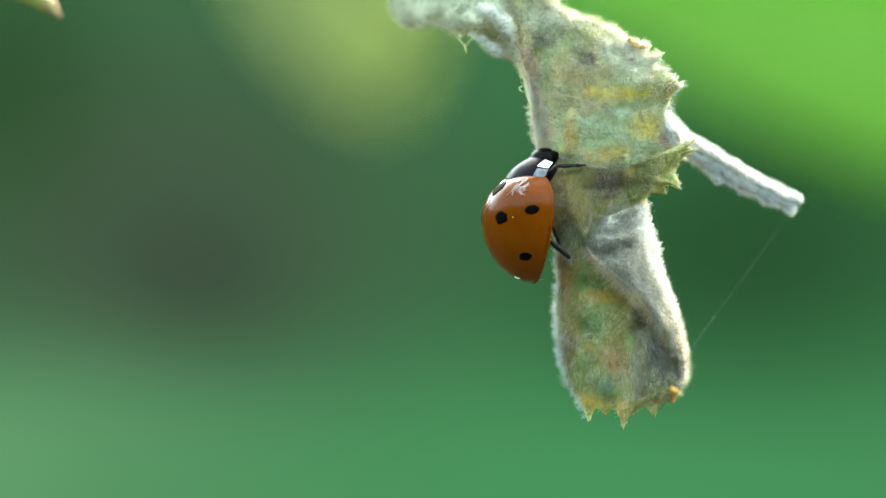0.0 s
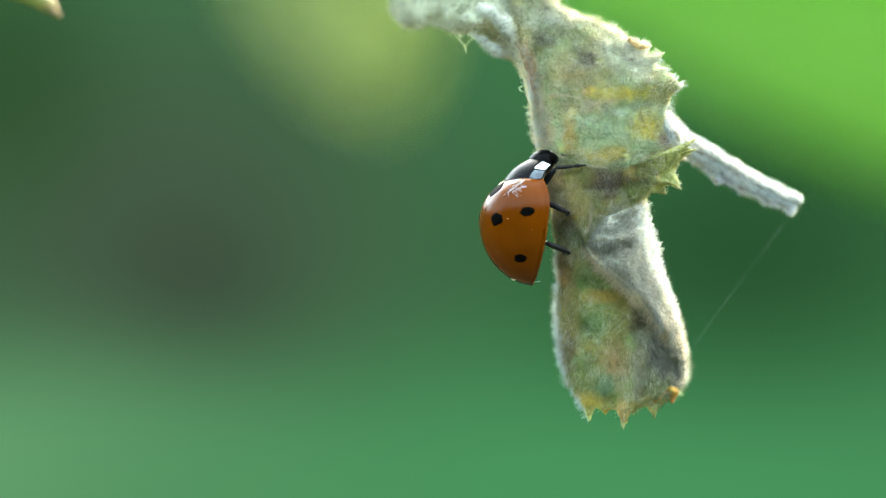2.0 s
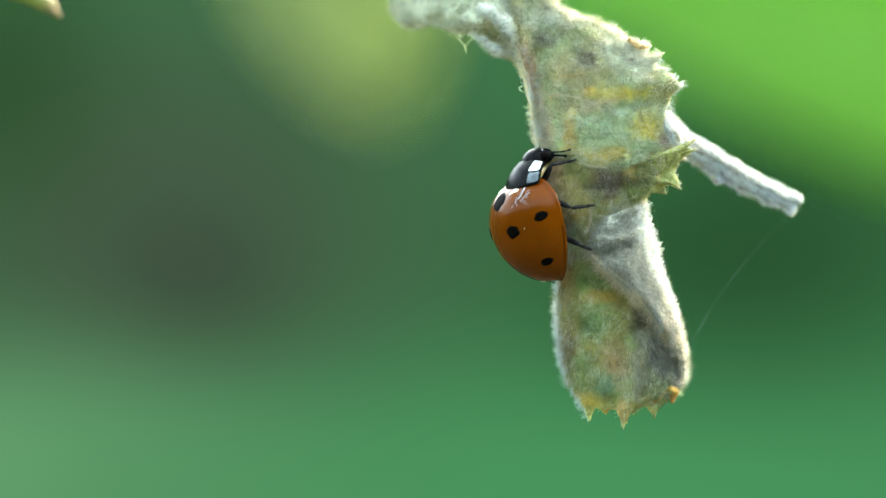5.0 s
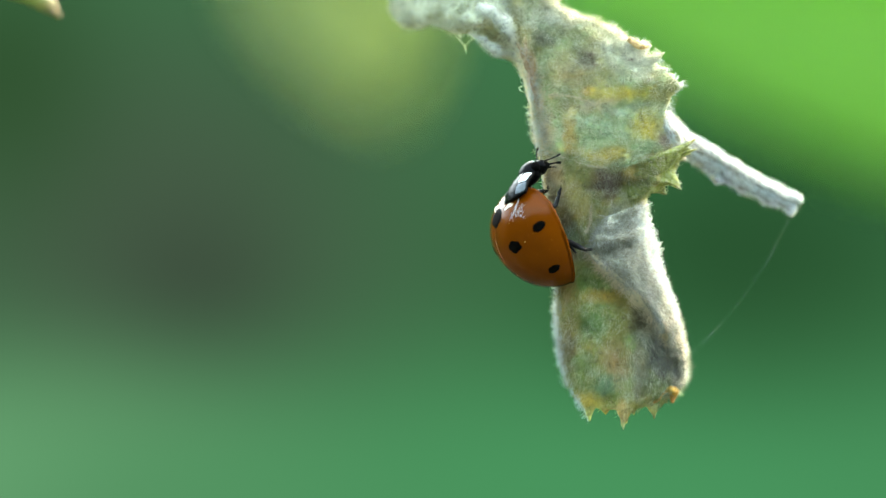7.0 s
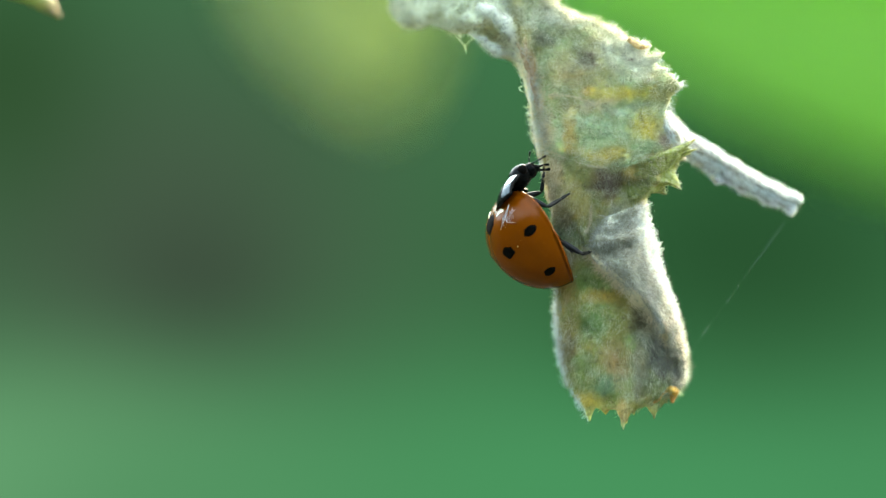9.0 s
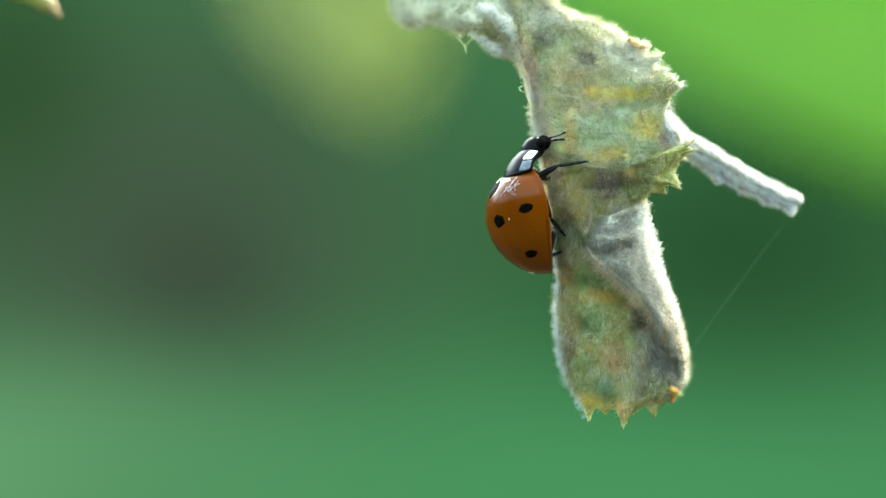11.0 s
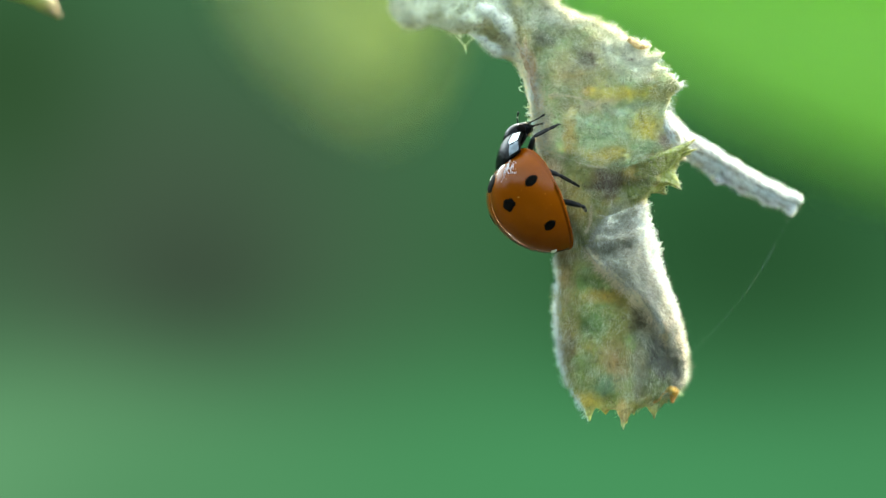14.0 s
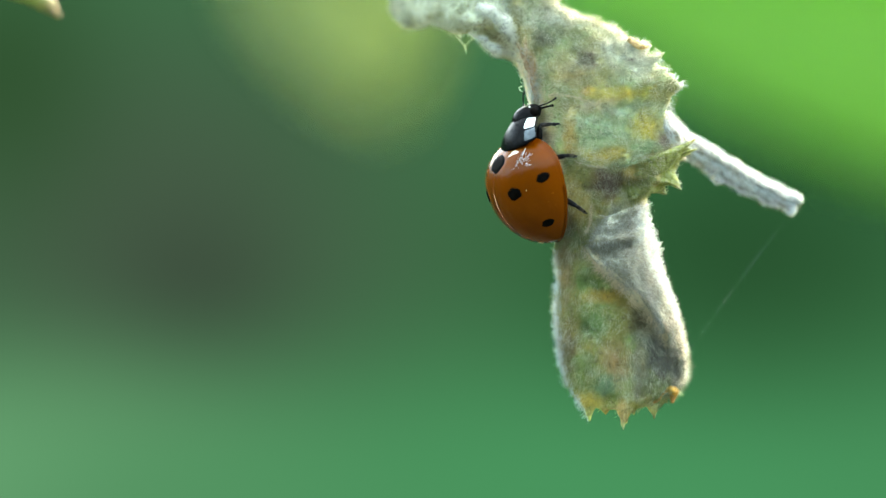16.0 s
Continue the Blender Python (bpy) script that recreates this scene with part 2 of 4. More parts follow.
UPPER_LOOK = ((0.42, 0.43, 0.20), (0.38, 0.51, 0.28), 0.06, 0.03, (
    (leaf_local(5.91, -1.00, 12.24), (0.0022, 0.0050, 0.0009), (0.44, 0.47, 0.35), 0.6),
    (leaf_local(9.88, -1.00, 10.18), (0.0017, 0.0050, 0.0012), (0.6, 0.63, 0.5), 0.6),
    (leaf_local(5.32, -1.00, 10.91), (0.0006, 0.0050, 0.0005), (0.19, 0.2, 0.13), 0.6),
    (leaf_local(7.38, -1.00, 9.79), (0.0005, 0.0050, 0.0005), (0.25, 0.18, 0.13), 0.6),
    (leaf_local(9.74, -1.00, 9.79), (0.0002, 0.0050, 0.0001), (0.12, 0.09, 0.08), 0.3),
    (leaf_local(6.35, -1.00, 9.09), (0.0011, 0.0050, 0.0007), (0.5, 0.46, 0.26), 0.6),
    (leaf_local(4.29, -1.00, 10.27), (0.0001, 0.0050, 0.0008), (0.66, 0.48, 0.30), 0.5),
    (leaf_local(4.59, -1.00, 9.21), (0.0002, 0.0050, 0.0008), (0.72, 0.46, 0.24), 0.5),
    (leaf_local(4.97, -1.00, 7.62), (0.0002, 0.0050, 0.0006), (0.70, 0.50, 0.30), 0.5),
    (leaf_local(7.53, -1.00, 8.18), (0.0003, 0.0050, 0.0002), (0.66, 0.4, 0.12), 0.4),
    (leaf_local(9.06, -1.00, 8.03), (0.0018, 0.0050, 0.0003), (0.60, 0.57, 0.13), 0.5),
    (leaf_local(8.71, -1.00, 7.32), (0.0018, 0.0050, 0.0003), (0.60, 0.56, 0.44), 0.7),
    (leaf_local(7.97, -1.00, 6.06), (0.0014, 0.0050, 0.0009), (0.40, 0.56, 0.36), 0.6),
    (leaf_local(9.88, -1.00, 7.24), (0.0012, 0.0050, 0.0004), (0.40, 0.53, 0.35), 0.7),
    (leaf_local(6.53, -1.00, 6.15), (0.0003, 0.0050, 0.0012), (0.52, 0.43, 0.16), 0.7),
    (leaf_local(5.32, -1.00, 6.06), (0.0004, 0.0050, 0.0009), (0.58, 0.51, 0.35), 0.7),
    (leaf_local(10.47, -1.00, 6.32), (0.0007, 0.0050, 0.0007), (0.62, 0.53, 0.06), 0.5),
    (leaf_local(8.56, -1.00, 4.82), (0.0010, 0.0050, 0.0004), (0.56, 0.45, 0.08), 0.7),
    (leaf_local(10.32, -1.00, 5.26), (0.0008, 0.0050, 0.0003), (0.3, 0.43, 0.22), 0.6),
    (leaf_local(11.94, -1.00, 8.41), (0.0004, 0.0050, 0.0004), (0.22, 0.25, 0.1), 0.5),
    # dark brown: shadow at the stalk's foot, painted into the blade
    (leaf_local(11.71, -1.00, 5.56), (0.0005, 0.0050, 0.0005), (0.13, 0.08, 0.07), 0.5)), 0.0, 0.3)
M_UPPER = blade_material("sage_blade", *UPPER_LOOK)
M_UPPER_WOOL = blade_material("sage_blade_wool", *UPPER_LOOK, wool=0.66)
MIDDLE_LOOK = ((0.27, 0.25, 0.065), (0.28, 0.33, 0.11), 0.12, 0.05, (
    (leaf_local(8.56, -1.00, 3.41), (0.0008, 0.0050, 0.0007), (0.17, 0.11, 0.085), 0.6),
    (leaf_local(6.71, -1.00, 3.26), (0.0004, 0.0050, 0.0009), (0.42, 0.38, 0.13), 0.7),
    (leaf_local(9.77, -1.00, 3.85), (0.0004, 0.0050, 0.0004), (0.54, 0.38, 0.09), 0.6),
    (leaf_local(7.29, -1.00, 2.03), (0.0004, 0.0050, 0.0006), (0.46, 0.41, 0.15), 0.7),
    (leaf_local(9.88, -1.00, 2.82), (0.0006, 0.0050, 0.0005), (0.36, 0.38, 0.11), 0.7),
    (leaf_local(9.59, -1.00, 1.44), (0.0012, 0.0050, 0.0008), (0.46, 0.47, 0.36), 0.6),
    (leaf_local(5.71, -1.00, 3.56), (0.0004, 0.0050, 0.0021), (0.50, 0.44, 0.29), 0.7),
    # olive-brown blot: the ladybird's shade put into the colour
    (leaf_local(6.35, -1.00, 1.35), (0.0005, 0.0050, 0.0009), (0.28, 0.24, 0.13), 0.7)), 2.0, 0.25)
M_MIDDLE = blade_material("olive_blade", *MIDDLE_LOOK)
M_MIDDLE_WOOL = blade_material("olive_blade_wool", *MIDDLE_LOOK, wool=0.45)
LOWER_LOOK = ((0.33, 0.31, 0.085), (0.28, 0.39, 0.14), 0.12, 0.06, (
    # two dark blots: shade under the rolled margin, painted on
    (leaf_local(11.21, -1.00, -5.26), (0.0011, 0.0050, 0.0018), (0.17, 0.165, 0.145), 0.5),
    (leaf_local(10.24, -1.00, -3.74), (0.0005, 0.0050, 0.0008), (0.17, 0.145, 0.09), 0.7),
    (leaf_local(12.18, -1.00, -6.29), (0.0003, 0.0050, 0.0009), (0.42, 0.42, 0.39), 0.5),
    (leaf_local(8.41, -1.00, -2.47), (0.0014, 0.0050, 0.0004), (0.46, 0.36, 0.08), 0.7),
    (leaf_local(7.82, -1.00, -3.79), (0.0006, 0.0050, 0.0007), (0.2, 0.33, 0.12), 0.7),
    (leaf_local(7.68, -1.00, -1.74), (0.0007, 0.0050, 0.0004), (0.18, 0.3, 0.08), 0.7),
    (leaf_local(8.94, -1.00, -6.00), (0.0006, 0.0050, 0.0009), (0.48, 0.37, 0.17), 0.7),
    (leaf_local(6.35, -1.00, -5.12), (0.0005, 0.0050, 0.0012), (0.26, 0.21, 0.1), 0.7),
    (leaf_local(6.29, -1.00, -1.15), (0.0004, 0.0050, 0.0018), (0.36, 0.29, 0.14), 0.7),
    (leaf_local(8.41, -1.00, -7.09), (0.0006, 0.0050, 0.0005), (0.22, 0.38, 0.22), 0.6),
    (leaf_local(7.59, -1.00, -7.71), (0.0006, 0.0050, 0.0004), (0.60, 0.55, 0.16), 0.5),
    (leaf_local(9.29, -1.00, -8.27), (0.0004, 0.0050, 0.0008), (0.50, 0.45, 0.23), 0.5),
    (leaf_local(10.77, -1.00, -8.38), (0.0004, 0.0050, 0.0005), (0.4, 0.41, 0.2), 0.5),
    (leaf_local(10.12, -1.00, -6.15), (0.0004, 0.0050, 0.0012), (0.4, 0.4, 0.28), 0.8)), 5.0, 0.2)
M_LOWER = blade_material("shaded_olive_blade", *LOWER_LOOK)
M_LOWER_WOOL = blade_material("shaded_olive_blade_wool", *LOWER_LOOK, wool=0.42)
M_FLAP = blade_material("yellow_green_flap", (0.22, 0.27, 0.055), (0.31, 0.35, 0.09), 0.09, 0.09, (), 7.0, 0.3, through_light=0.42)
M_FELT = blade_material("grey_felted_underside", (0.36, 0.35, 0.25), (0.54, 0.53, 0.42), 0.0, 0.06, (), 9.0, through_light=0.12)
M_REAR = blade_material("thin_felted_underside", (0.58, 0.56, 0.42), (0.68, 0.66, 0.52), 0.0, 0.04, (), 9.0, through_light=0.6)
M_RIB = blade_material("tan_midrib", (0.68, 0.56, 0.38), (0.74, 0.67, 0.50), 0.02, 0.04, (
    (leaf_local(4.57, -1.00, 9.25), (0.0006, 0.004, 0.0022), (0.50, 0.30, 0.15), 0.5),), 12.0, through_light=0.5)
M_VEIN = blade_material("cream_vein", (0.74, 0.70, 0.50), (0.82, 0.78, 0.58), 0.0, 0.0, (), 18.0)
M_BASE = blade_material("pale_leaf_base", (0.44, 0.46, 0.26), (0.64, 0.64, 0.42), 0.0, 0.03, (
    (leaf_local(3.06, 0.00, 10.85), (0.0007, 0.0050, 0.0004), (0.36, 0.35, 0.24), 0.5),), 21.0, through_light=0.10)
M_PALE = blade_material("white_felted_rim", (0.58, 0.58, 0.47), (0.70, 0.70, 0.60), 0.0, 0.0, (), 22.0, through_light=0.3)
M_DEAD = blade_material("orange_dead_margin", (0.50, 0.20, 0.03), (0.62, 0.36, 0.05), 0.0, 0.08, (), 24.0)
M_OCHRE = blade_material("pale_orange_tooth", (0.58, 0.38, 0.15), (0.62, 0.47, 0.22), 0.02, 0.05, (), 25.0)
M_STALK = blade_material("white_woolly_stalk", (0.36, 0.35, 0.32), (0.50, 0.50, 0.48), 0.0, 0.03, (), 15.0, through_light=0.1)

hk = Mat("silver_wool", 0.55)
hair_col = hk.mix(hk.ramp(hk.noise(900, 3), 0.35, 0.65), (0.58, 0.60, 0.44), (0.76, 0.77, 0.62))
hk.base(hair_col).thin(0.35, (0.70, 0.73, 0.60))
M_WOOL = hk.m
hk = Mat("grey_wool", 0.6)
hk.base(hk.strands(hk.mix(hk.ramp(hk.noise(1500, 3), 0.35, 0.65), (0.52, 0.52, 0.42), (0.76, 0.76, 0.66)), (0.20, 0.19, 0.14))).thin(0.35, (0.50, 0.50, 0.44))
M_WOOL_GREY = hk.m
hk = Mat("tan_wool", 0.6)
hk.base(hk.strands(hk.mix(hk.ramp(hk.noise(1500, 3), 0.35, 0.65), (0.80, 0.68, 0.46), (0.86, 0.80, 0.62)), (0.56, 0.44, 0.28))).thin(0.55, (0.84, 0.76, 0.54))
M_WOOL_TAN = hk.m
hk = Mat("white_wool", 0.5)
hk.base((0.70, 0.73, 0.71)).thin(0.45, (0.66, 0.75, 0.76))
M_WOOL_WHITE = hk.m

sk = Mat("silk", 0.3, Alpha=0.10)
sk.base((0.75, 0.78, 0.75))
M_SILK = sk.m

ek = Mat("orange_wing_case", 0.20, Specular_IOR_Level=0.085, Subsurface_Weight=0.0)
shell = ek.mix(ek.ramp(ek.noise(500, 4, 0.6), 0.35, 0.7), (0.098, 0.0215, 0.0006), (0.116, 0.0270, 0.0008))
shell = ek.mix(ek.ramp(ek.noise(9000, 2, 0.5), 0.72, 0.78, 0.0, 0.5), shell, (0.50, 0.20, 0.04))
ek.base(shell).bump(ek.noise(14000, 3, 0.6), 0.12, 0.00003)
M_SHELL = ek.m


def chitin(name, col, roughness=0.3, bump=0.25, shine=0.12):
    k = Mat(name, roughness, Specular_IOR_Level=shine)
    k.base(k.mix(k.ramp(k.noise(3000, 4), 0.4, 0.7), col, tuple(v * 1.6 + 0.001 for v in col)))
    k.bump(k.noise(12000, 3, 0.6), bump, 0.00004)
    return k.m


M_BLACK = chitin("black_chitin", (0.0020, 0.0020, 0.0020), 0.27, 0.25, 0.03)
M_SPOT = chitin("black_spot", (0.0018, 0.0014, 0.001), 0.6, 0.1, 0.012)
M_WHITE = chitin("white_marking", (0.56, 0.57, 0.52), 0.45, 0.2)
M_CREAM = chitin("cream_marking", (0.62, 0.52, 0.36), 0.4, 0.2)
M_LEG = chitin("dark_leg", (0.006, 0.006, 0.006), 0.28, 0.4, 0.09)


# ---- setting ----
def make_ground():
    bm = bmesh.new()
    bmesh.ops.create_circle(bm, cap_ends=True, segments=64, radius=400)
    k = Mat("garden_ground", 0.95)
    k.base(k.mix(k.ramp(k.noise(3.0, 6), 0.4, 0.6), (0.020, 0.034, 0.012), (0.030, 0.026, 0.016)))
    k.bump(k.noise(40, 5), 0.6, 0.02)
    tagged(bm_part("ground", bm, k.m), "mossy garden soil under the plants", "ground", "", "structure")


def make_backdrop():
    """Far foliage all round, a soft glowing wall of painted greens open to the sky."""
    R, top, nu = 2.6, 1.5, 96
    verts, faces = [], []
    for low in (True, False):
        for i in range(nu):
            a = 2 * math.pi * i / nu
            # unseen beside and behind the lens: added there to hold back low skylight
            rise = 0.2 * min(1.0, max(0.0, (-math.sin(a) - 0.1) / 0.6)) + 0.35 * noise.noise(Vector((math.cos(a) * 3, math.sin(a) * 3, 2)))
            verts.append((R * math.cos(a), R * math.sin(a), 0.0 if low else top + rise))
    for i in range(nu):
        k = (i + 1) % nu
        faces.append((k, i, i + nu, k + nu))
    k = Mat("glowing_backdrop")
    m = k.m
    k.n.remove(k.b)
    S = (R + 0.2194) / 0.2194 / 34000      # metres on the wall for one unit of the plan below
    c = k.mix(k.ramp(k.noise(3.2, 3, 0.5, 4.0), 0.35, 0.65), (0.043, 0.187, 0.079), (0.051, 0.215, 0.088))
    # lighter and darker areas of the blur, painted as soft ellipses
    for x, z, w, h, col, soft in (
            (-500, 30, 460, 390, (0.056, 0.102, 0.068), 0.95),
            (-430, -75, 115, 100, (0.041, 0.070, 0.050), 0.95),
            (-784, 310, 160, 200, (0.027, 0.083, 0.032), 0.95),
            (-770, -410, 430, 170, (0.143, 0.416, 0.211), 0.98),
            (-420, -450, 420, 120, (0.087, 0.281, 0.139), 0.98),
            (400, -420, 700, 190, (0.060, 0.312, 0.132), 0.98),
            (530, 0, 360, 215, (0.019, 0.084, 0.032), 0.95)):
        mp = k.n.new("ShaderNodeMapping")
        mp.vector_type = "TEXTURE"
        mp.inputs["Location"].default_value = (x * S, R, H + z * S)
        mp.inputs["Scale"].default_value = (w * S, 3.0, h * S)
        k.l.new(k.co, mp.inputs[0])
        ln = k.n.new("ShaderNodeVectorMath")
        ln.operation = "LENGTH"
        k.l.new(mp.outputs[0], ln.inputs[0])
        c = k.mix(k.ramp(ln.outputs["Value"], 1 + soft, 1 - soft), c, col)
    # the wall glows by itself, scaled so its painted brightness ignores the exposure
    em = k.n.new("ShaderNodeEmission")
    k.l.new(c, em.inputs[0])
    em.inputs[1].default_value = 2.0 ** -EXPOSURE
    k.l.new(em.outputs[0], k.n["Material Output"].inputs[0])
    tagged(mesh_part("backdrop", verts, faces, m), "glowing wall painted as the garden's blurred far green foliage", "backdrop", "", "structure")


def broad_leaf(name, tip, base, width, material, parent, curl=0.15, label=""):
    """An entire leaf blade, tapered at both ends, folded along its midrib."""
    tip, base = Vector(tip), Vector(base)
    axis = tip - base
    side = axis.cross(Vector((0, -1, 0.15))).normalized()
    nrm = side.cross(axis).normalized()
    nu, nv = 13, 25
    g = np.zeros((nv, nu, 3))
    for j in range(nv):
        v = j / (nv - 1)
        w = width * 0.5 * (math.sin(math.pi * min(1, v * 0.96 + 0.03)) ** 0.7)
        for i in range(nu):
            u = 2 * i / (nu - 1) - 1
            p = base + axis * v + side * u * w + nrm * (abs(u) * w * 0.25 - curl * axis.length * (v - 0.5) ** 2)
            p += nrm * 0.03 * width * noise.noise(p * 40)
            g[j, i] = p
    n = grid_normals(g)
    verts = np.concatenate([g.reshape(-1, 3), (g - n * 0.0006).reshape(-1, 3)])
    o = nu * nv
    faces = grid_faces(nv, nu) + grid_faces(nv, nu, o, True)
    ring = [i for i in range(nu)] + [j * nu + nu - 1 for j in range(1, nv)] + [(nv - 1) * nu + i for i in range(nu - 2, -1, -1)] + [j * nu for j in range(nv - 2, 0, -1)]
    for a, b in zip(ring, ring[1:] + ring[:1]):
        faces.append((b, a, a + o, b + o))
    return mesh_part(name, verts, faces, material, parent, label)


def metre_tube(name, points, radii, material, parent, label="", nu=10, nv=40):
    g = tube([[v * 1000 for v in (x, y, z - H)] for x, y, z in points], [r * 1000 for r in radii], nu, nv, 3, 0.0)
    return solid_tube(name, g, material, parent, label)


def leaf_green(name, col, glow):
    k = Mat(name, 0.5, Specular_IOR_Level=0.12)
    c = k.mix(k.ramp(k.noise(60, 4), 0.4, 0.6), col, tuple(v * 0.8 for v in col))
    k.base(c).bump(k.noise(300, 4), 0.3, 0.001)
    k.thin(0.5, tuple(min(1, v * glow) for v in col))
    return k.m


def make_background_plants():
    green = leaf_green("fresh_green_leaf", (0.100, 0.230, 0.029), 1.5)
    pale = leaf_green("pale_yellow_green_leaf", (0.188, 0.238, 0.092), 1.2)
    stem = leaf_green("green_stem", (0.10, 0.20, 0.05), 1.0)
    # sunlit broad leaf, high behind the dry leaf
    plant = thing("leafy_plant", (0.30, 0.62, 0.0), "tall green plant with a broad sunlit leaf", "plant")
    metre_tube("stem", [(0.30, 0.62, 0.0), (0.29, 0.63, 0.5), (0.235, 0.62, 0.812)], (0.006, 0.005, 0.002), stem, plant)
    broad_leaf("leaf", (-0.005, 0.60, 0.876), (0.235, 0.62, 0.812), 0.080, green, plant)
    # pale leaf
    plant = thing("leafy_plant", (-0.26, 0.82, 0.0), "green plant with a pale yellow-green leaf", "plant")
    metre_tube("stem", [(-0.26, 0.82, 0.0), (-0.25, 0.82, 0.6), (-0.20, 0.81, 0.96), (-0.11, 0.80, 0.995), (-0.038, 0.80, 0.912)], (0.006, 0.005, 0.004, 0.003, 0.0015), stem, plant)
    broad_leaf("leaf", (-0.013, 0.80, 0.833), (-0.038, 0.80, 0.912), 0.050, pale, plant)


# ---- the dry leaf ----
def make_leaf():
    leaf = thing("curled_leaf", LEAF_AT, "dry curled sage-green woolly leaf hanging from its stem", "leaf")
    upper = sheet([
        (2.47, 14.15, 4.88, 14.15, 0.9, 0.0, 0.3, 0),
        (3.35, 12.24, 6.35, 12.50, 0.3, -0.5, 0.1, 0),
        (3.85, 10.91, 8.56, 11.62, -0.2, -0.9, -0.1, 0),
        (4.24, 9.74, 9.88, 10.85, -0.5, -1.25, -0.4, 0),
        (4.41, 8.85, 10.71, 9.94, -0.7, -1.45, -0.6, 0),
        (4.53, 8.12, 11.59, 9.15, -0.8, -1.55, -0.7, 0),
        (4.65, 7.38, 11.88, 8.03, -0.8, -1.6, -0.6, 0.15),
        (4.76, 6.50, 11.53, 6.85, -0.8, -1.65, -0.6, 0.45),
        (4.88, 5.76, 11.71, 5.91, -0.8, -1.65, -0.7, 0.8),
        (5.03, 5.26, 11.82, 5.26, -0.8, -1.65, -0.8, 1.1)],
        90, 150, 1, 0.20, 0.75,
        right=((0.375, 0.05, 0.62, -0.1), (0.465, 0.022, 0.72, 0.5), (0.535, 0.016, 0.22, 0.2), (0.575, 0.02, 0.30, 0.3), (0.625, 0.05, 0.70, -0.1)),
        creases=((9.44, 8.50, 12.09, 8.79, 0.26, 0.32), (7.53, 7.09, 11.06, 7.62, 0.38, -0.18), (8.27, 4.62, 11.21, 5.26, 0.35, 0.20),
                 (6.94, 10.18, 7.68, 9.50, 0.29, -0.22), (6.06, 11.79, 8.71, 10.68, 0.41, 0.2), (6.35, 9.15, 9.00, 9.44, 0.35, 0.2)))
    middle = sheet([
        (5.00, 5.44, 11.94, 5.44, -0.5, -1.4, -0.3, 0.75),
        (5.09, 4.97, 11.88, 4.97, -0.65, -1.55, -0.25, 0.8),
        (5.24, 4.44, 11.50, 4.44, -0.7, -1.6, -0.2, 0.7),
        (5.35, 3.56, 11.06, 3.62, -0.6, -1.6, -0.1, 0.5),
        (5.53, 2.68, 10.71, 2.82, -0.4, -1.6, 0.1, 0.3),
        (5.76, 1.65, 10.41, 2.09, -0.1, -1.4, 0.3, 0.1),
        (6.00, 0.47, 10.03, 1.35, 0.1, -1.1, 0.5, 0.0),
        (6.24, -0.71, 9.59, 0.76, 0.2, -0.9, 0.6, 0.0)],
        80, 120, 21, 0.20, 0.75,
        creases=((8.12, 3.21, 9.00, 3.41, 0.44, -0.4), (6.35, 4.15, 7.41, 0.47, 0.35, 0.28), (9.59, 4.15, 10.18, 2.68, 0.29, 0.25)))
    flap = sheet([
        (10.12, 4.62, 12.47, 5.41, -1.2, -1.5, -1.1, 0),
        (9.71, 4.06, 12.82, 5.06, -1.35, -1.6, -0.9, 0),
        (9.53, 3.62, 12.21, 4.44, -1.35, -1.6, -0.8, 0),
        (9.47, 3.18, 11.94, 3.71, -1.25, -1.5, -0.7, 0),
        (9.53, 2.62, 11.18, 2.97, -1.0, -1.3, -0.5, 0)],
        60, 100, 23, 0.14, 0.75,
        right=((0.02, 0.09, 0.70, 0.25), (0.24, 0.045, 0.36, 0.0), (0.33, 0.025, 0.18, 0.0), (0.43, 0.03, 0.15, -0.5), (0.53, 0.02, 0.10, -0.5), (0.76, 0.10, 0.50, -1.5), (0.86, 0.03, 0.12, -0.8), (0.97, 0.06, 0.36, -0.9)),
        creases=((10.03, 4.44, 13.27, 5.50, 0.18, 0.20), (10.18, 3.85, 11.79, 3.26, 0.18, 0.15), (9.88, 3.41, 11.94, 4.15, 0.18, -0.12)))
    lower = sheet([
        (5.62, 1.65, 8.12, 1.21, 0.4, -0.8, 0.1, 0.0),
        (5.82, 0.32, 8.56, 0.03, 0.3, -1.0, -0.3, 0.0),
        (5.94, -1.15, 10.18, -1.15, 0.3, -1.3, -0.6, 0.0),
        (5.88, -2.76, 11.50, -2.91, 0.3, -1.6, -0.5, 0.0),
        (5.91, -4.38, 12.24, -4.38, 0.3, -1.7, -0.2, 0.0),
        (6.09, -5.71, 12.53, -5.71, 0.3, -1.7, 0.0, 0.0),
        (6.47, -6.88, 12.47, -6.68, 0.3, -1.6, 0.1, 0.1),
        (6.94, -7.68, 12.12, -7.38, 0.2, -1.4, 0.2, 0.3),
        (7.35, -8.15, 11.47, -7.91, 0.1, -1.2, 0.2, 0.3)],
        100, 130, 31, 0.20, 0.6,
        bottom=((0.06, 0.07, 0.75, 0.0), (0.26, 0.05, 0.30, 0.0), (0.49, 0.085, 1.10, 0.0), (0.60, 0.04, 0.35, 0.2), (0.85, 0.07, 0.75, 0.1), (0.96, 0.03, 0.3, 0.1)),
        creases=((9.94, -3.79, 10.24, -7.32, 0.38, -0.25), (8.18, -5.41, 9.44, -7.77, 0.35, 0.28), (6.35, -4.97, 7.82, -4.68, 0.29, 0.15), (11.65, -3.50, 12.24, -6.15, 0.35, -0.3), (7.53, -0.85, 7.53, -3.50, 0.41, 0.15)))
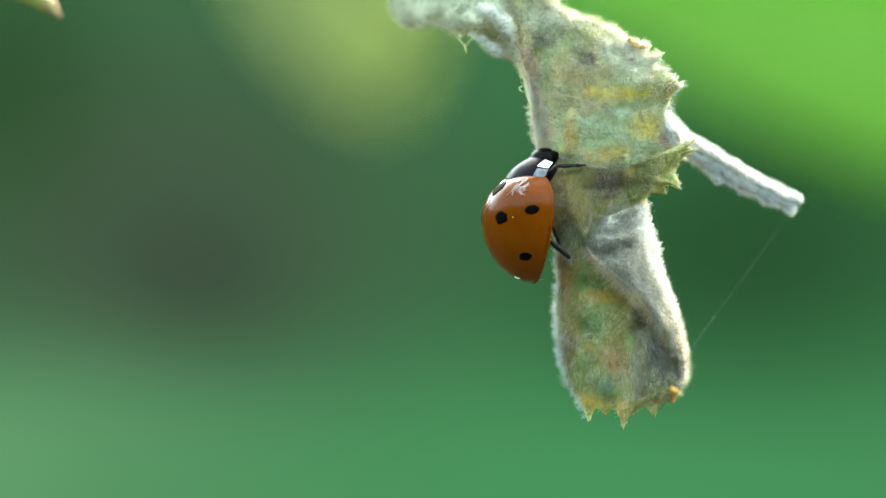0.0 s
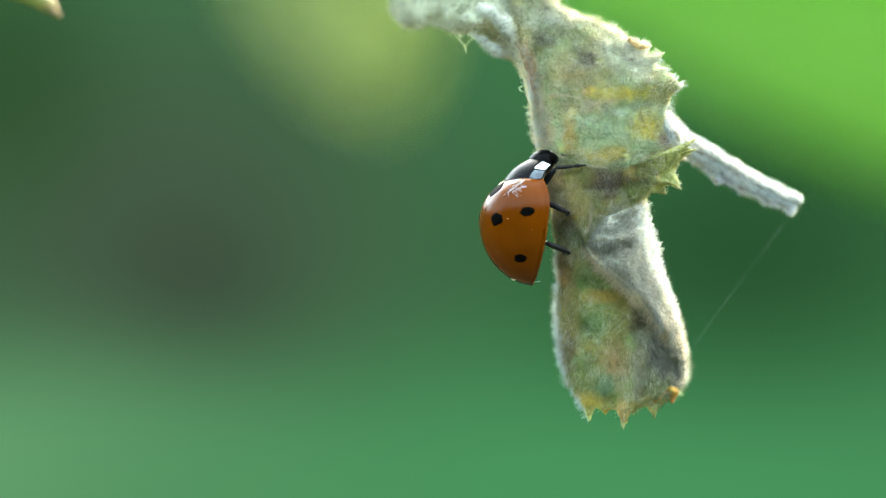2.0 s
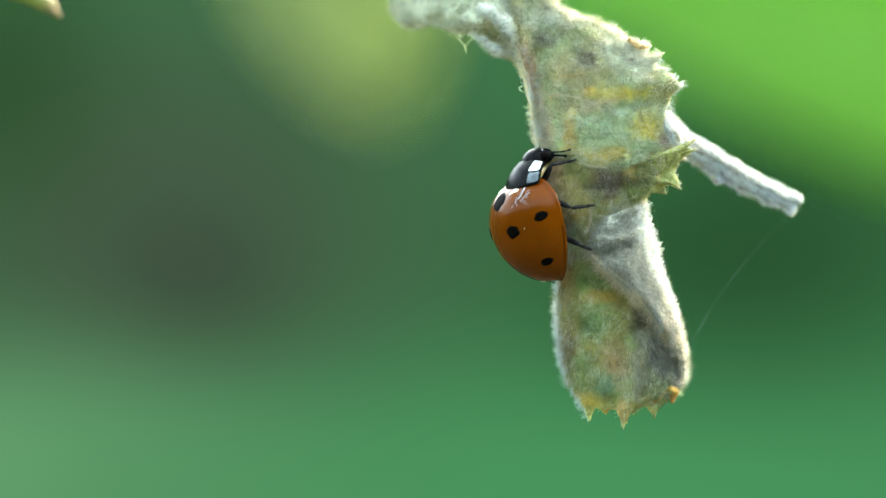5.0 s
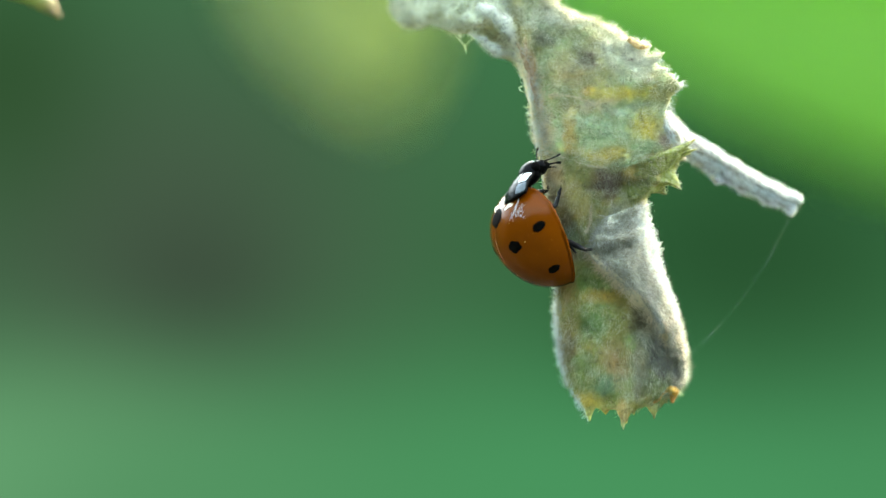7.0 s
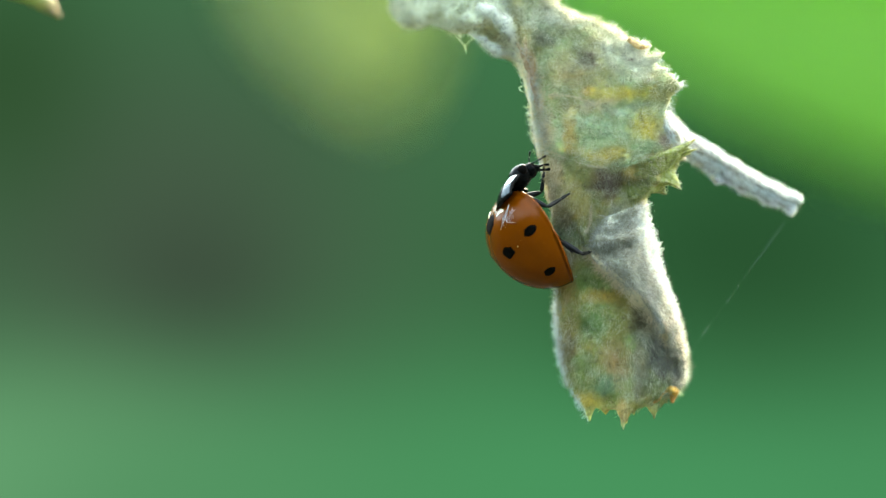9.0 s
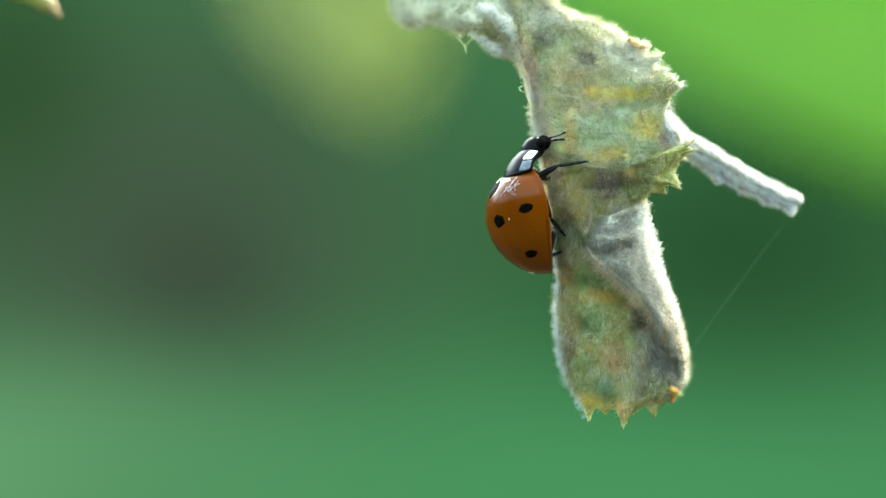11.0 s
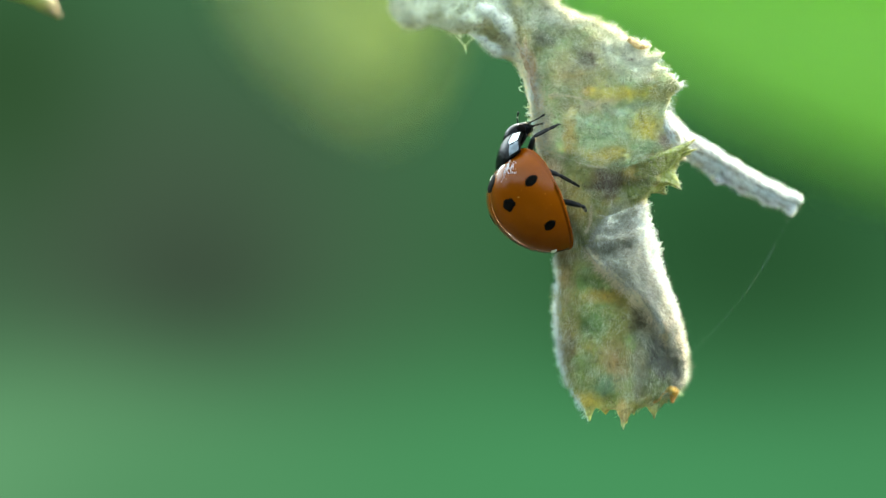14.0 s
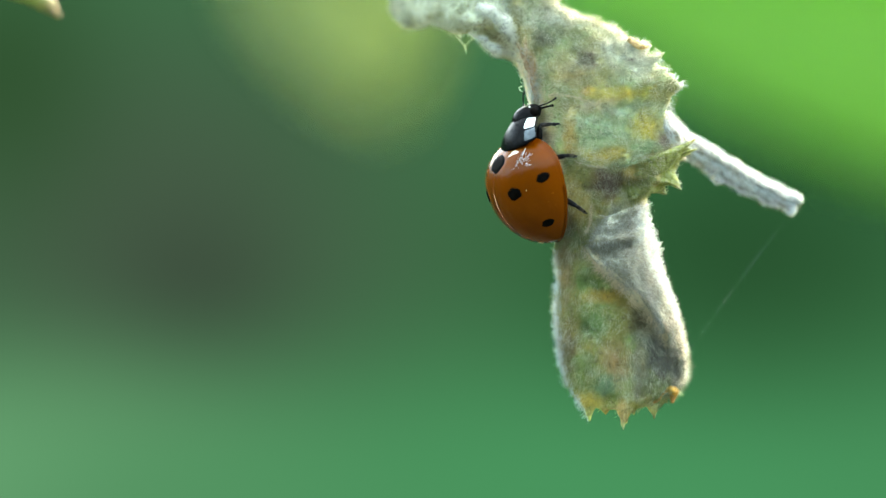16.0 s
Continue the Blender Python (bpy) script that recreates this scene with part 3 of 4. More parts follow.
    fold = sheet([
        (8.18, 1.56, 10.53, 2.44, -0.7, -1.3, 0.3, 0.0),
        (7.59, 0.38, 10.68, 1.21, -1.0, -1.6, 0.3, 0.0),
        (8.00, -0.50, 11.15, 0.03, -1.4, -2.0, 0.3, 0.0),
        (9.06, -1.44, 11.24, -1.00, -1.7, -2.2, 0.3, 0.0),
        (10.12, -2.44, 11.59, -2.03, -1.8, -2.2, 0.2, 0.0),
        (10.97, -3.50, 11.97, -3.15, -1.7, -2.1, 0.2, 0.0),
        (11.68, -4.59, 12.27, -4.38, -1.4, -1.8, 0.2, 0.0),
        (12.18, -5.50, 12.41, -5.56, -0.9, -1.3, 0.2, 0.0),
        (12.32, -6.29, 12.41, -6.38, -0.5, -0.7, 0.3, 0.0),
        (12.12, -7.03, 12.21, -7.12, 0.0, -0.2, 0.3, 0.0)],
        60, 130, 41, 0.26, 0.5,
        creases=((8.29, -0.15, 9.47, 0.00, 0.35, -0.75), (8.00, 0.50, 9.00, 0.50, 0.18, 0.30), (9.00, 0.50, 10.24, 0.97, 0.18, 0.30),
                 (9.88, -0.85, 11.21, -0.41, 0.26, -0.25), (10.77, -2.38, 11.77, -3.56, 0.21, -0.35)))
    base = sheet([
        (-3.06, 14.29, -2.82, 12.82, 8.4, 7.6, 8.4, 0),
        (-2.29, 14.29, -2.24, 12.18, 7.2, 6.4, 7.2, 0),
        (-1.41, 14.29, -1.41, 11.77, 6.0, 5.1, 6.0, 0),
        (-0.41, 14.29, -0.47, 11.94, 4.6, 3.6, 4.6, 0),
        (0.53, 14.29, 0.56, 11.38, 3.2, 2.2, 3.2, 0),
        (1.50, 14.15, 1.59, 11.29, 2.1, 1.1, 2.1, 0),
        (2.38, 14.00, 2.47, 10.97, 1.5, 0.5, 1.5, 0),
        (3.26, 13.71, 3.41, 10.44, 1.3, 0.3, 1.3, 0),
        (4.00, 12.68, 4.24, 9.68, 1.2, 0.3, 1.2, 0)],
        60, 110, 51, 0.28, 0.6, creases=((2.59, 11.03, 3.47, 10.68, 0.35, -0.8), (0.47, 12.38, 1.94, 11.79, 0.35, 0.3), (2.24, 13.12, 3.41, 12.68, 0.41, 0.3)))
    rear = sheet([
        (2.63, 13.85, 2.91, 13.85, 0.35, 0.45, 0.55, 0),
        (3.57, 11.79, 3.85, 11.97, 0.35, 0.45, 0.55, 0),
        (4.42, 8.56, 4.7, 8.85, 0.3, 0.45, 0.55, 0),
        (4.88, 5.91, 5.16, 6.21, 0.3, 0.45, 0.55, 0),
        (5.47, 2.97, 5.75, 3.26, 0.3, 0.45, 0.55, 0),
        (6.07, 0.62, 6.35, 0.91, 0.3, 0.45, 0.55, 0),
        (6.06, -1.74, 6.34, -1.74, 0.3, 0.45, 0.55, 0),
        (6.08, -4.68, 6.36, -4.68, 0.3, 0.45, 0.55, 0),
        (6.57, -6.79, 6.85, -6.68, 0.3, 0.45, 0.55, 0),
        (7.62, -7.97, 7.9, -7.85, 0.2, 0.45, 0.55, 0)],
        24, 120, 61, 0.16, 0.6)
    rim = tube([(1.83, 0.60, 12.65), (2.53, -0.20, 12.31), (3.11, -0.60, 11.82), (3.46, -0.60, 11.29), (3.76, -0.30, 10.54), (4.21, 0.10, 9.74)], (0.18, 0.36, 0.42, 0.30, 0.22, 0.12), 20, 60, 71, 0.08)
    lip = tube([(1.42, 1.60, 11.29), (1.95, 1.00, 10.99), (2.54, 0.70, 10.56), (3.27, 0.50, 10.20), (3.89, 0.40, 9.93), (4.27, 0.30, 9.40), (4.48, 0.30, 8.57)], (0.10, 0.16, 0.20, 0.24, 0.24, 0.22, 0.10), 16, 60, 72, 0.08)
    rib = tube([(3.53, -0.10, 11.50), (4.02, -0.60, 10.30), (4.51, -0.90, 9.11), (4.80, -1.00, 8.08), (5.01, -1.00, 6.91), (5.21, -1.00, 5.74), (5.51, -0.90, 4.13), (5.90, -0.60, 2.38)],
               (0.05, 0.10, 0.12, 0.12, 0.11, 0.10, 0.08, 0.04), 18, 90, 81, 0.06)
    solid("upper_blade", upper, M_UPPER, leaf, "sage and ochre upper blade with a toothed margin", 0.12)
    solid("middle_blade", middle, M_MIDDLE, leaf, "olive middle fold with ochre blotches", 0.12)
    solid("toothed_flap", flap, M_FLAP, leaf, "yellow-green toothed flap with the light behind it", 0.08)
    solid("lower_blade", lower, M_LOWER, leaf, "olive hanging tip with yellowed teeth", 0.12)
    solid("rolled_margin", fold, M_FELT, leaf, "grey felted rolled margin")
    solid("leaf_base", base, M_BASE, leaf, "pale leaf base")
    solid("rear_blade", rear, M_REAR, leaf, "grey felted underside")
    solid_tube("rolled_rim", rim, M_PALE, leaf, "white rolled rim")
    solid_tube("lower_lip", lip, M_PALE, leaf, "white lip under the hollow of the leaf base")
    solid_tube("midrib", rib, M_RIB, leaf, "tan and orange midrib")
    veins = []
    for g, path, thick in (
            (upper, ((0.13, 0.60), (0.25, 0.61), (0.42, 0.665)), 0.035),
            (upper, ((0.02, 0.98), (0.20, 0.985), (0.36, 0.992), (0.50, 0.998)), 0.020),
            (middle, ((0.42, 0.62), (0.40, 0.75), (0.36, 0.86)), 0.04)):
        pts = [g[int(v * (g.shape[0] - 1)), int(u * (g.shape[1] - 1))] + np.array((0, -0.09, 0)) for u, v in spline(path, 14)]
        veins.append(tube(pts, np.linspace(thick, 0.02, 14), 8, 60, 5, 0.02))
        solid_tube("vein", veins[-1], M_VEIN, leaf, "raised cream vein")
    ridge = tube([(7.43, -1.25, 0.09), (7.88, -1.70, -0.53), (8.89, -2.05, -1.46), (9.93, -2.15, -2.45), (10.81, -2.00, -3.50), (11.59, -1.70, -4.58), (12.23, -1.15, -5.53)],
                 (0.05, 0.10, 0.12, 0.12, 0.10, 0.08, 0.04), 14, 80, 82, 0.06)
    solid_tube("ridge", ridge, M_VEIN, leaf, "cream ridge along the fold")
    # matted wool
    fuzz("upper_wool", [(upper[:, :-3], 18000, 0.2, 0.75, 0.25, 0.0088, 0)], M_UPPER_WOOL, leaf, "fine matted wool on the upper blade", 3)
    fuzz("middle_wool", [(middle[:, :-5], 9000, 0.25, 0.8, 0.25, 0.009, 0, (0.1, 0, -0.7)), (flap[:, :34], 1100, 0.15, 0.5, 0.2, 0.0105, 0, (0.3, 0, -0.3))], M_MIDDLE_WOOL, leaf, "fine olive wool on the middle fold", 13)
    fuzz("lower_wool", [(lower[:-20, 4:-3], 12500, 0.3, 0.95, 0.22, 0.0092, 0, (0.12, 0, -1.2)), (lower[-20:-3, 4:-3], 700, 0.2, 0.5, 0.2, 0.010, 0)], M_LOWER_WOOL, leaf, "long olive wool combed down the hanging tip", 14)
    fuzz("wool", [(rim, 2200, 0.15, 0.4, 0.5, 0.008, 1), (lip, 1800, 0.15, 0.4, 0.5, 0.007, 1), (base, 5000, 0.2, 0.55, 0.4, 0.009, 0), (upper[:75, -22:], 2200, 0.15, 0.5, 0.25, 0.007, 0), (flap[:, -5:], 260, 0.12, 0.35, 0.3, 0.007, 0, (0.5, 0, 0))],
         M_WOOL, leaf, "fine silvery matted wool", 15)
    n = fold.shape[1]
    # greyer wool inward, whiter outward: the sunlit edge is partly put into colour
    fuzz("grey_wool", [(fold[:, :n * 3 // 4], 5500, 0.3, 0.9, 0.3, 0.0115, 0, (0.25, 0, -0.5))],
         M_WOOL_GREY, leaf, "grey matted wool of the folded underside", 7)
    fuzz("tan_wool", [(v, 700, 0.08, 0.28, 0.5, 0.008, 1) for v in veins] + [(ridge, 2200, 0.3, 0.8, 0.5, 0.010, 1, (0.2, 0, -0.4)), (rib, 600, 0.25, 0.6, 0.45, 0.009, 1, (0, 0, -0.5)),
                      (upper[30:, :14], 900, 0.2, 0.7, 0.35, 0.009, 0, (0, 0, -0.4)), (middle[:, :16], 300, 0.25, 0.7, 0.35, 0.009, 0, (0, 0, -0.5))],
         M_WOOL_TAN, leaf, "pale tan wool beside the midrib", 8)
    fuzz("white_wool", [
        (fold[:, n * 7 // 10:], 5000, 0.2, 0.6, 0.55, 0.009, 0),         (rear, 6500, 0.2, 0.6, 0.4, 0.0075, 0, (-0.6, 0, -0.1)), (lower[20:, :6], 1500, 0.2, 0.6, 0.7, 0.008, 0), (upper[40:, :8], 1500, 0.2, 0.55, 0.6, 0.007, 0),
        (upper[:, -4:], 450, 0.2, 0.6, 0.3, 0.0062, 0, (0.5, 0, 0.1))],
        M_WOOL_WHITE, leaf, "white wool along the rolled margins", 4)
    edge = tube([(10.78, -0.90, -8.11), (11.06, -1.10, -7.84), (11.35, -1.20, -7.52), (11.71, -1.10, -7.29), (11.95, -0.90, -7.41), (11.87, -0.70, -7.95)], (0.05, 0.12, 0.09, 0.13, 0.12, 0.04), 16, 60, 83, 0.13)
    solid_tube("dead_margin", edge, M_DEAD, leaf, "orange-brown dead margin")
    tooth = tube([(9.67, -0.80, 10.90), (10.07, -1.00, 10.60), (10.42, -1.00, 10.48), (10.81, -0.80, 10.61)], (0.14, 0.24, 0.15, 0.02), 12, 30, 84, 0.06)
    solid_tube("dead_tooth", tooth, M_OCHRE, leaf, "pale orange dead tooth")
    for pts in ([(0.71, 2.60, 11.28), (0.95, 2.60, 10.92), (1.16, 2.60, 10.68), (1.22, 2.60, 10.30)], [(1.61, 2.60, 11.16), (1.37, 2.60, 10.92), (1.16, 2.60, 10.68)], [(4.18, 0.40, 8.52), (3.98, 0.40, 8.43), (4.04, 0.40, 8.28), (4.24, 0.40, 8.16)]):
        solid_tube("wool_wisp", tube(pts, np.linspace(0.012, 0.007, len(pts)), 8, 24, 6, 0.006), M_WOOL, leaf, "hanging white wisp of wool")
    return [upper, middle, lower, fold]


def make_stalk():
    at = P3(11.49, 1.60, 6.70)
    ob = thing("broken_stalk", at, "white woolly broken stalk stub beside the dry leaf", "stalk")
    g = tube([(10.89, 1.30, 7.13), (11.90, 1.40, 6.19), (12.92, 1.60, 5.36), (14.18, 1.90, 4.60), (15.63, 2.30, 3.80), (17.15, 2.70, 2.98), (18.60, 3.00, 2.33)],
             (0.38, 0.48, 0.54, 0.55, 0.49, 0.46, 0.44), 36, 130, 91, 0.095, 0.45)
    solid_tube("stub", g, M_STALK, ob)
    knots = []
    for x, y, z, r in ((14.42, 1.90, 3.64, 0.22), (18.32, 2.90, 2.02, 0.16), (18.70, 2.90, 2.68, 0.18)):
        k = tube([(x - r, y, z), (x, y - 0.1, z), (x + r, y, z)], (r * 0.4, r, r * 0.4), 14, 14, 7, 0.05)
        solid_tube("wool_tuft", k, M_STALK, ob)
        knots.append((k, 500, 0.15, 0.35, 0.6, 0.010, 1))
    spur = tube([(15.96, 2.20, 3.98), (15.99, 2.20, 4.16), (16.04, 2.20, 4.36)], (0.10, 0.06, 0.015), 10, 14, 93, 0.03)
    solid_tube("wool_tuft", spur, M_STALK, ob)
    knots.append((spur, 250, 0.08, 0.22, 0.5, 0.007, 1))
    fuzz("wool", [(g, 14000, 0.15, 0.48, 0.62, 0.0066, 1)] + knots, M_WOOL_WHITE, ob, "short white wool", 6)
    # loose hairs where the stalk leaves the leaf
    knot = tube([(11.41, -0.10, 7.20), (11.62, -0.50, 6.66), (11.90, -0.70, 6.07), (12.31, -0.70, 5.60)], (0.14, 0.28, 0.30, 0.10), 14, 30, 92, 0.08)
    solid_tube("wool_tuft", knot, M_STALK, ob)
    fuzz("tangled_wool", [(knot, 700, 0.25, 0.7, 0.4, 0.009, 1, (0.1, -0.2, -0.6))], M_WOOL_WHITE, ob, "tangled white hairs at the stalk's foot", 16)


THREAD_TOP, THREAD_END = P3(18.15, 1.80, 1.69), P3(12.59, 0.00, -5.68)


def make_thread():
    long = (THREAD_TOP - THREAD_END).length * 1000
    pts = [(0.62 * 4 * k * (1 - k), 0, -long * k) for k in np.linspace(0, 1, 12)]
    g = tube(pts, [0.0035] * 12, 6, 48, 3, 0.0)
    nv, nu = g.shape[:2]
    ob = mesh_part("silk_thread", g.reshape(-1, 3) * 0.001, grid_faces(nv, nu, wrap=True), M_SILK)
    ob.location = THREAD_TOP
    return tagged(ob, "fine spider silk thread from the stalk to the leaf", "thread")


def thread_pose(swing):
    z = (THREAD_TOP - THREAD_END).normalized()
    side = z.cross(Vector((0, -1, 0))).normalized()
    deep = z.cross(side)
    x = side * math.cos(radians(swing)) + deep * math.sin(radians(swing))
    y = z.cross(x)
    return Matrix(((x.x, y.x, z.x, THREAD_TOP.x), (x.y, y.y, z.y, THREAD_TOP.y), (x.z, y.z, z.z, THREAD_TOP.z), (0, 0, 0, 1)))


def make_mother_plant():
    """The stem out of view from which the leaf hangs, and a leaf tip that reaches into view."""
    ob = thing("woolly_plant", (-0.10, 0.03, 0.0), "woolly grey-green plant stem that carries the leaf", "plant")
    metre_tube("stem", [(-0.10, 0.03, 0.0), (-0.098, 0.028, 0.4), (-0.07, 0.015, 0.80), (-0.035, 0.012, 0.832), (-0.009, 0.0100, 0.8175), (-0.0030, 0.0078, 0.8146)],
               (0.004, 0.0035, 0.003, 0.002, 0.0014, 0.001), M_STALK, ob)
    k = Mat("yellowing_leaf_tip", 0.6)
    k.base(k.mix(k.blot((0.0789, -0.017, 0.8128), (0.0013, 0.01, 0.0012), 0.2), (0.26, 0.32, 0.08), (0.24, 0.15, 0.09)))
    k.thin(0.2, (0.26, 0.34, 0.08))
    g = tube([(-29.41, 13.00, 15.92), (-26.29, 13.00, 15.48), (-23.80, 13.00, 14.61), (-22.24, 13.00, 13.89), (-21.09, 13.00, 12.80)], (0.4, 0.75, 0.75, 0.6, 0.10), 16, 40, 3, 0.05)
    solid_tube("leaf_tip", g, k.m, ob, "yellow-green leaf tip with a brown point")
    metre_tube("leaf_stalk", [(-0.07, 0.015, 0.80), (-0.045, 0.010, 0.812), tuple(P3(-29.10, 13.00, 15.86))], (0.001, 0.0006, 0.0004), M_STALK, ob)


# ---- the ladybird ----
LA, LB, LH, LF = 2.50, 2.955, 2.745, 2.63      # half width, tail length, height, fore length of the shell


def dome(x, y, lift=0.0):
    e = 2.75 if y > 0 else 2.0
    lb = LF if y > 0 else LB
    r = ((abs(x) / LA) ** e + (abs(y) / lb) ** e) ** (1 / e)
    z = LH * math.sqrt(max(0.0, 1 - min(r, 1) ** 2))
    p = Vector((x, y, z))
    if lift:
        n = Vector((x / LA ** 2, y / lb ** 2, z / LH ** 2)).normalized()
        p += n * lift
    return p


def egg(p):
    """Broad at the shoulders, narrow at the tail."""
    return Vector((p.x * (1 + 0.06 * p.y / LB), p.y, p.z))


def wing_case(side):
    """Half of the domed shell, with a small lip along its rim."""
    nr, na = 26, 40
    verts, faces = [], []
    for j in range(na + 1):
        th = math.pi * j / na - math.pi / 2
        c, s = math.cos(th), math.sin(th)
        e = 2.75 if s > 0 else 2.0
        lb = LF if s > 0 else LB
        k = (abs(c) ** e + abs(s) ** e) ** (-1 / e)
        cut = 0.06 + 0.10 * s * s + (0.70 * abs(c * s) ** 1.3 if s < 0 else 0.0) + 0.22 * min(0.0, s) ** 6   # the rim rises beside the tail
        most = math.sqrt(1 - (cut / LH) ** 2)
        for i in range(nr + 1):
            r = math.sin(i / nr * math.asin(most))
            x, y = side * max(0.012, LA * c * k * r), lb * s * k * r
            if i == 0:
                x = side * 0.012
            p = dome(min(abs(x), LA) * side, y)
            if p.y < 0:
                p.y *= 1 + 0.05 * (p.y / LB) ** 2     # drawn out at the tail
            x0 = abs(p.x)
            if x0 < 0.07:
                p.z -= 0.012 * (1 - x0 / 0.07)          # the seam between the two cases
            verts.append(egg(p))
        out = Vector((LA * c * k * side * most, lb * s * k * most, cut))
        if out.y < 0:
            out.y *= 1 + 0.05 * (out.y / LB) ** 2
        out = egg(out)
        out.z -= 0.64 * c * s if s > 0 else 0.0
        verts.append(out + Vector((0, 0, 0.02)))
        verts.append(out + Vector((out.x, out.y, 0)) * 0.018 + Vector((0, 0, -0.05)))
        verts.append(out + Vector((0, 0, -0.13)))
        verts.append(out - Vector((out.x, out.y, 0)) * 0.06 + Vector((0, 0, -0.05)))
    w = nr + 5
    faces = grid_faces(na + 1, w, 0, side < 0)
    return np.array(verts) * 0.001, faces


def on_dome(p, lift):
    e = 2.75 if p.y > 0 else 2.0
    lb = LF if p.y > 0 else LB
    r = ((abs(p.x) / LA) ** e + (abs(p.y) / lb) ** e) ** (1 / e)
    q = p / math.sqrt(r * r + (p.z / LH) ** 2)
    return q + Vector((q.x / LA ** 2, q.y / lb ** 2, q.z / LH ** 2)).normalized() * lift


ROLL = pose(0, 0, 0, 0, 8, 0)            # how far the marks and the fore body lean round from the shell's middle


def spot(cx, cy, rx, ry, seed, parent, material=None, name="spot", lift=0.026, clip=None, corners=0.0):
    """A round mark that lies on the shell."""
    rings, seg = 5, 26
    c = dome(cx, cy)
    if cx > 0.5:
        c = on_dome(ROLL @ c, 0.0)
    n = Vector((c.x / LA ** 2, c.y / LB ** 2, c.z / LH ** 2)).normalized()
    t2 = (Vector((0, 1, 0)) - n * n.y).normalized()
    t1 = t2.cross(n)
    verts = [on_dome(c, lift)]
    for i in range(1, rings + 1):
        for j in range(seg):
            th = 2 * math.pi * j / seg
            w = 1 + 0.22 * noise.noise(Vector((math.cos(th) * 1.3 + seed * 5, math.sin(th) * 1.3, seed))) + corners * math.cos(3 * th + 1.57)
            p = on_dome(c + (t1 * rx * math.cos(th) + t2 * ry * math.sin(th)) * w * i / rings, lift if i < rings else 0.002)
            if clip:
                p.x = max(p.x, 0.014) if clip > 0 else min(p.x, -0.014)
            verts.append(p)
    faces = [(0, 1 + j, 1 + (j + 1) % seg) for j in range(seg)]
    for i in range(rings - 1):
        a, b = 1 + i * seg, 1 + (i + 1) * seg
        for j in range(seg):
            k = (j + 1) % seg
            faces.append((a + j, b + j, b + k, a + k))
    return mesh_part(name, np.array([egg(p) for p in verts]) * 0.001, faces, material or M_SPOT, parent, "black spot" if not material else "cream mark", shift=False)


def blob(bm, centre, radii, seg=20, rings=12, turn=None):
    m = Matrix.Translation(Vector(centre) * 0.001) @ (turn or Matrix()) @ Matrix.Diagonal((*[r * 0.001 for r in radii], 1))
    bmesh.ops.create_uvsphere(bm, u_segments=seg, v_segments=rings, radius=1.0, matrix=m)


def bone(bm, a, b, ra, rb, seg=10, bulge=1.0):
    """A tapered limb segment from a to b, millimetres."""
    a, b = Vector(a), Vector(b)
    d = (b - a).normalized()
    s = d.orthogonal().normalized()
    t = d.cross(s)
    rings = []
    n = 8
    for j in range(n + 1):
        v = j / n
        r = (ra + (rb - ra) * v) * (1 + (bulge - 1) * math.sin(math.pi * v)) * (0.45 if j in (0, n) else 1)
        c = a + (b - a) * v
        rings.append([bm.verts.new((c + (s * math.cos(2 * math.pi * i / seg) + t * math.sin(2 * math.pi * i / seg)) * r) * 0.001) for i in range(seg)])
    for j in range(n):
        for i in range(seg):
            k = (i + 1) % seg
            bm.faces.new((rings[j][i], rings[j][k], rings[j + 1][k], rings[j + 1][i]))
    bm.faces.new(rings[0][::-1])
    bm.faces.new(rings[n])


LEGS = {"front": ((0.75, 1.95, -0.45), 1.30, 1.75), "middle": ((1.05, 1.20, -0.40), 1.50, 1.85), "hind": ((1.25, -0.95, -0.30), 1.30, 1.70)}


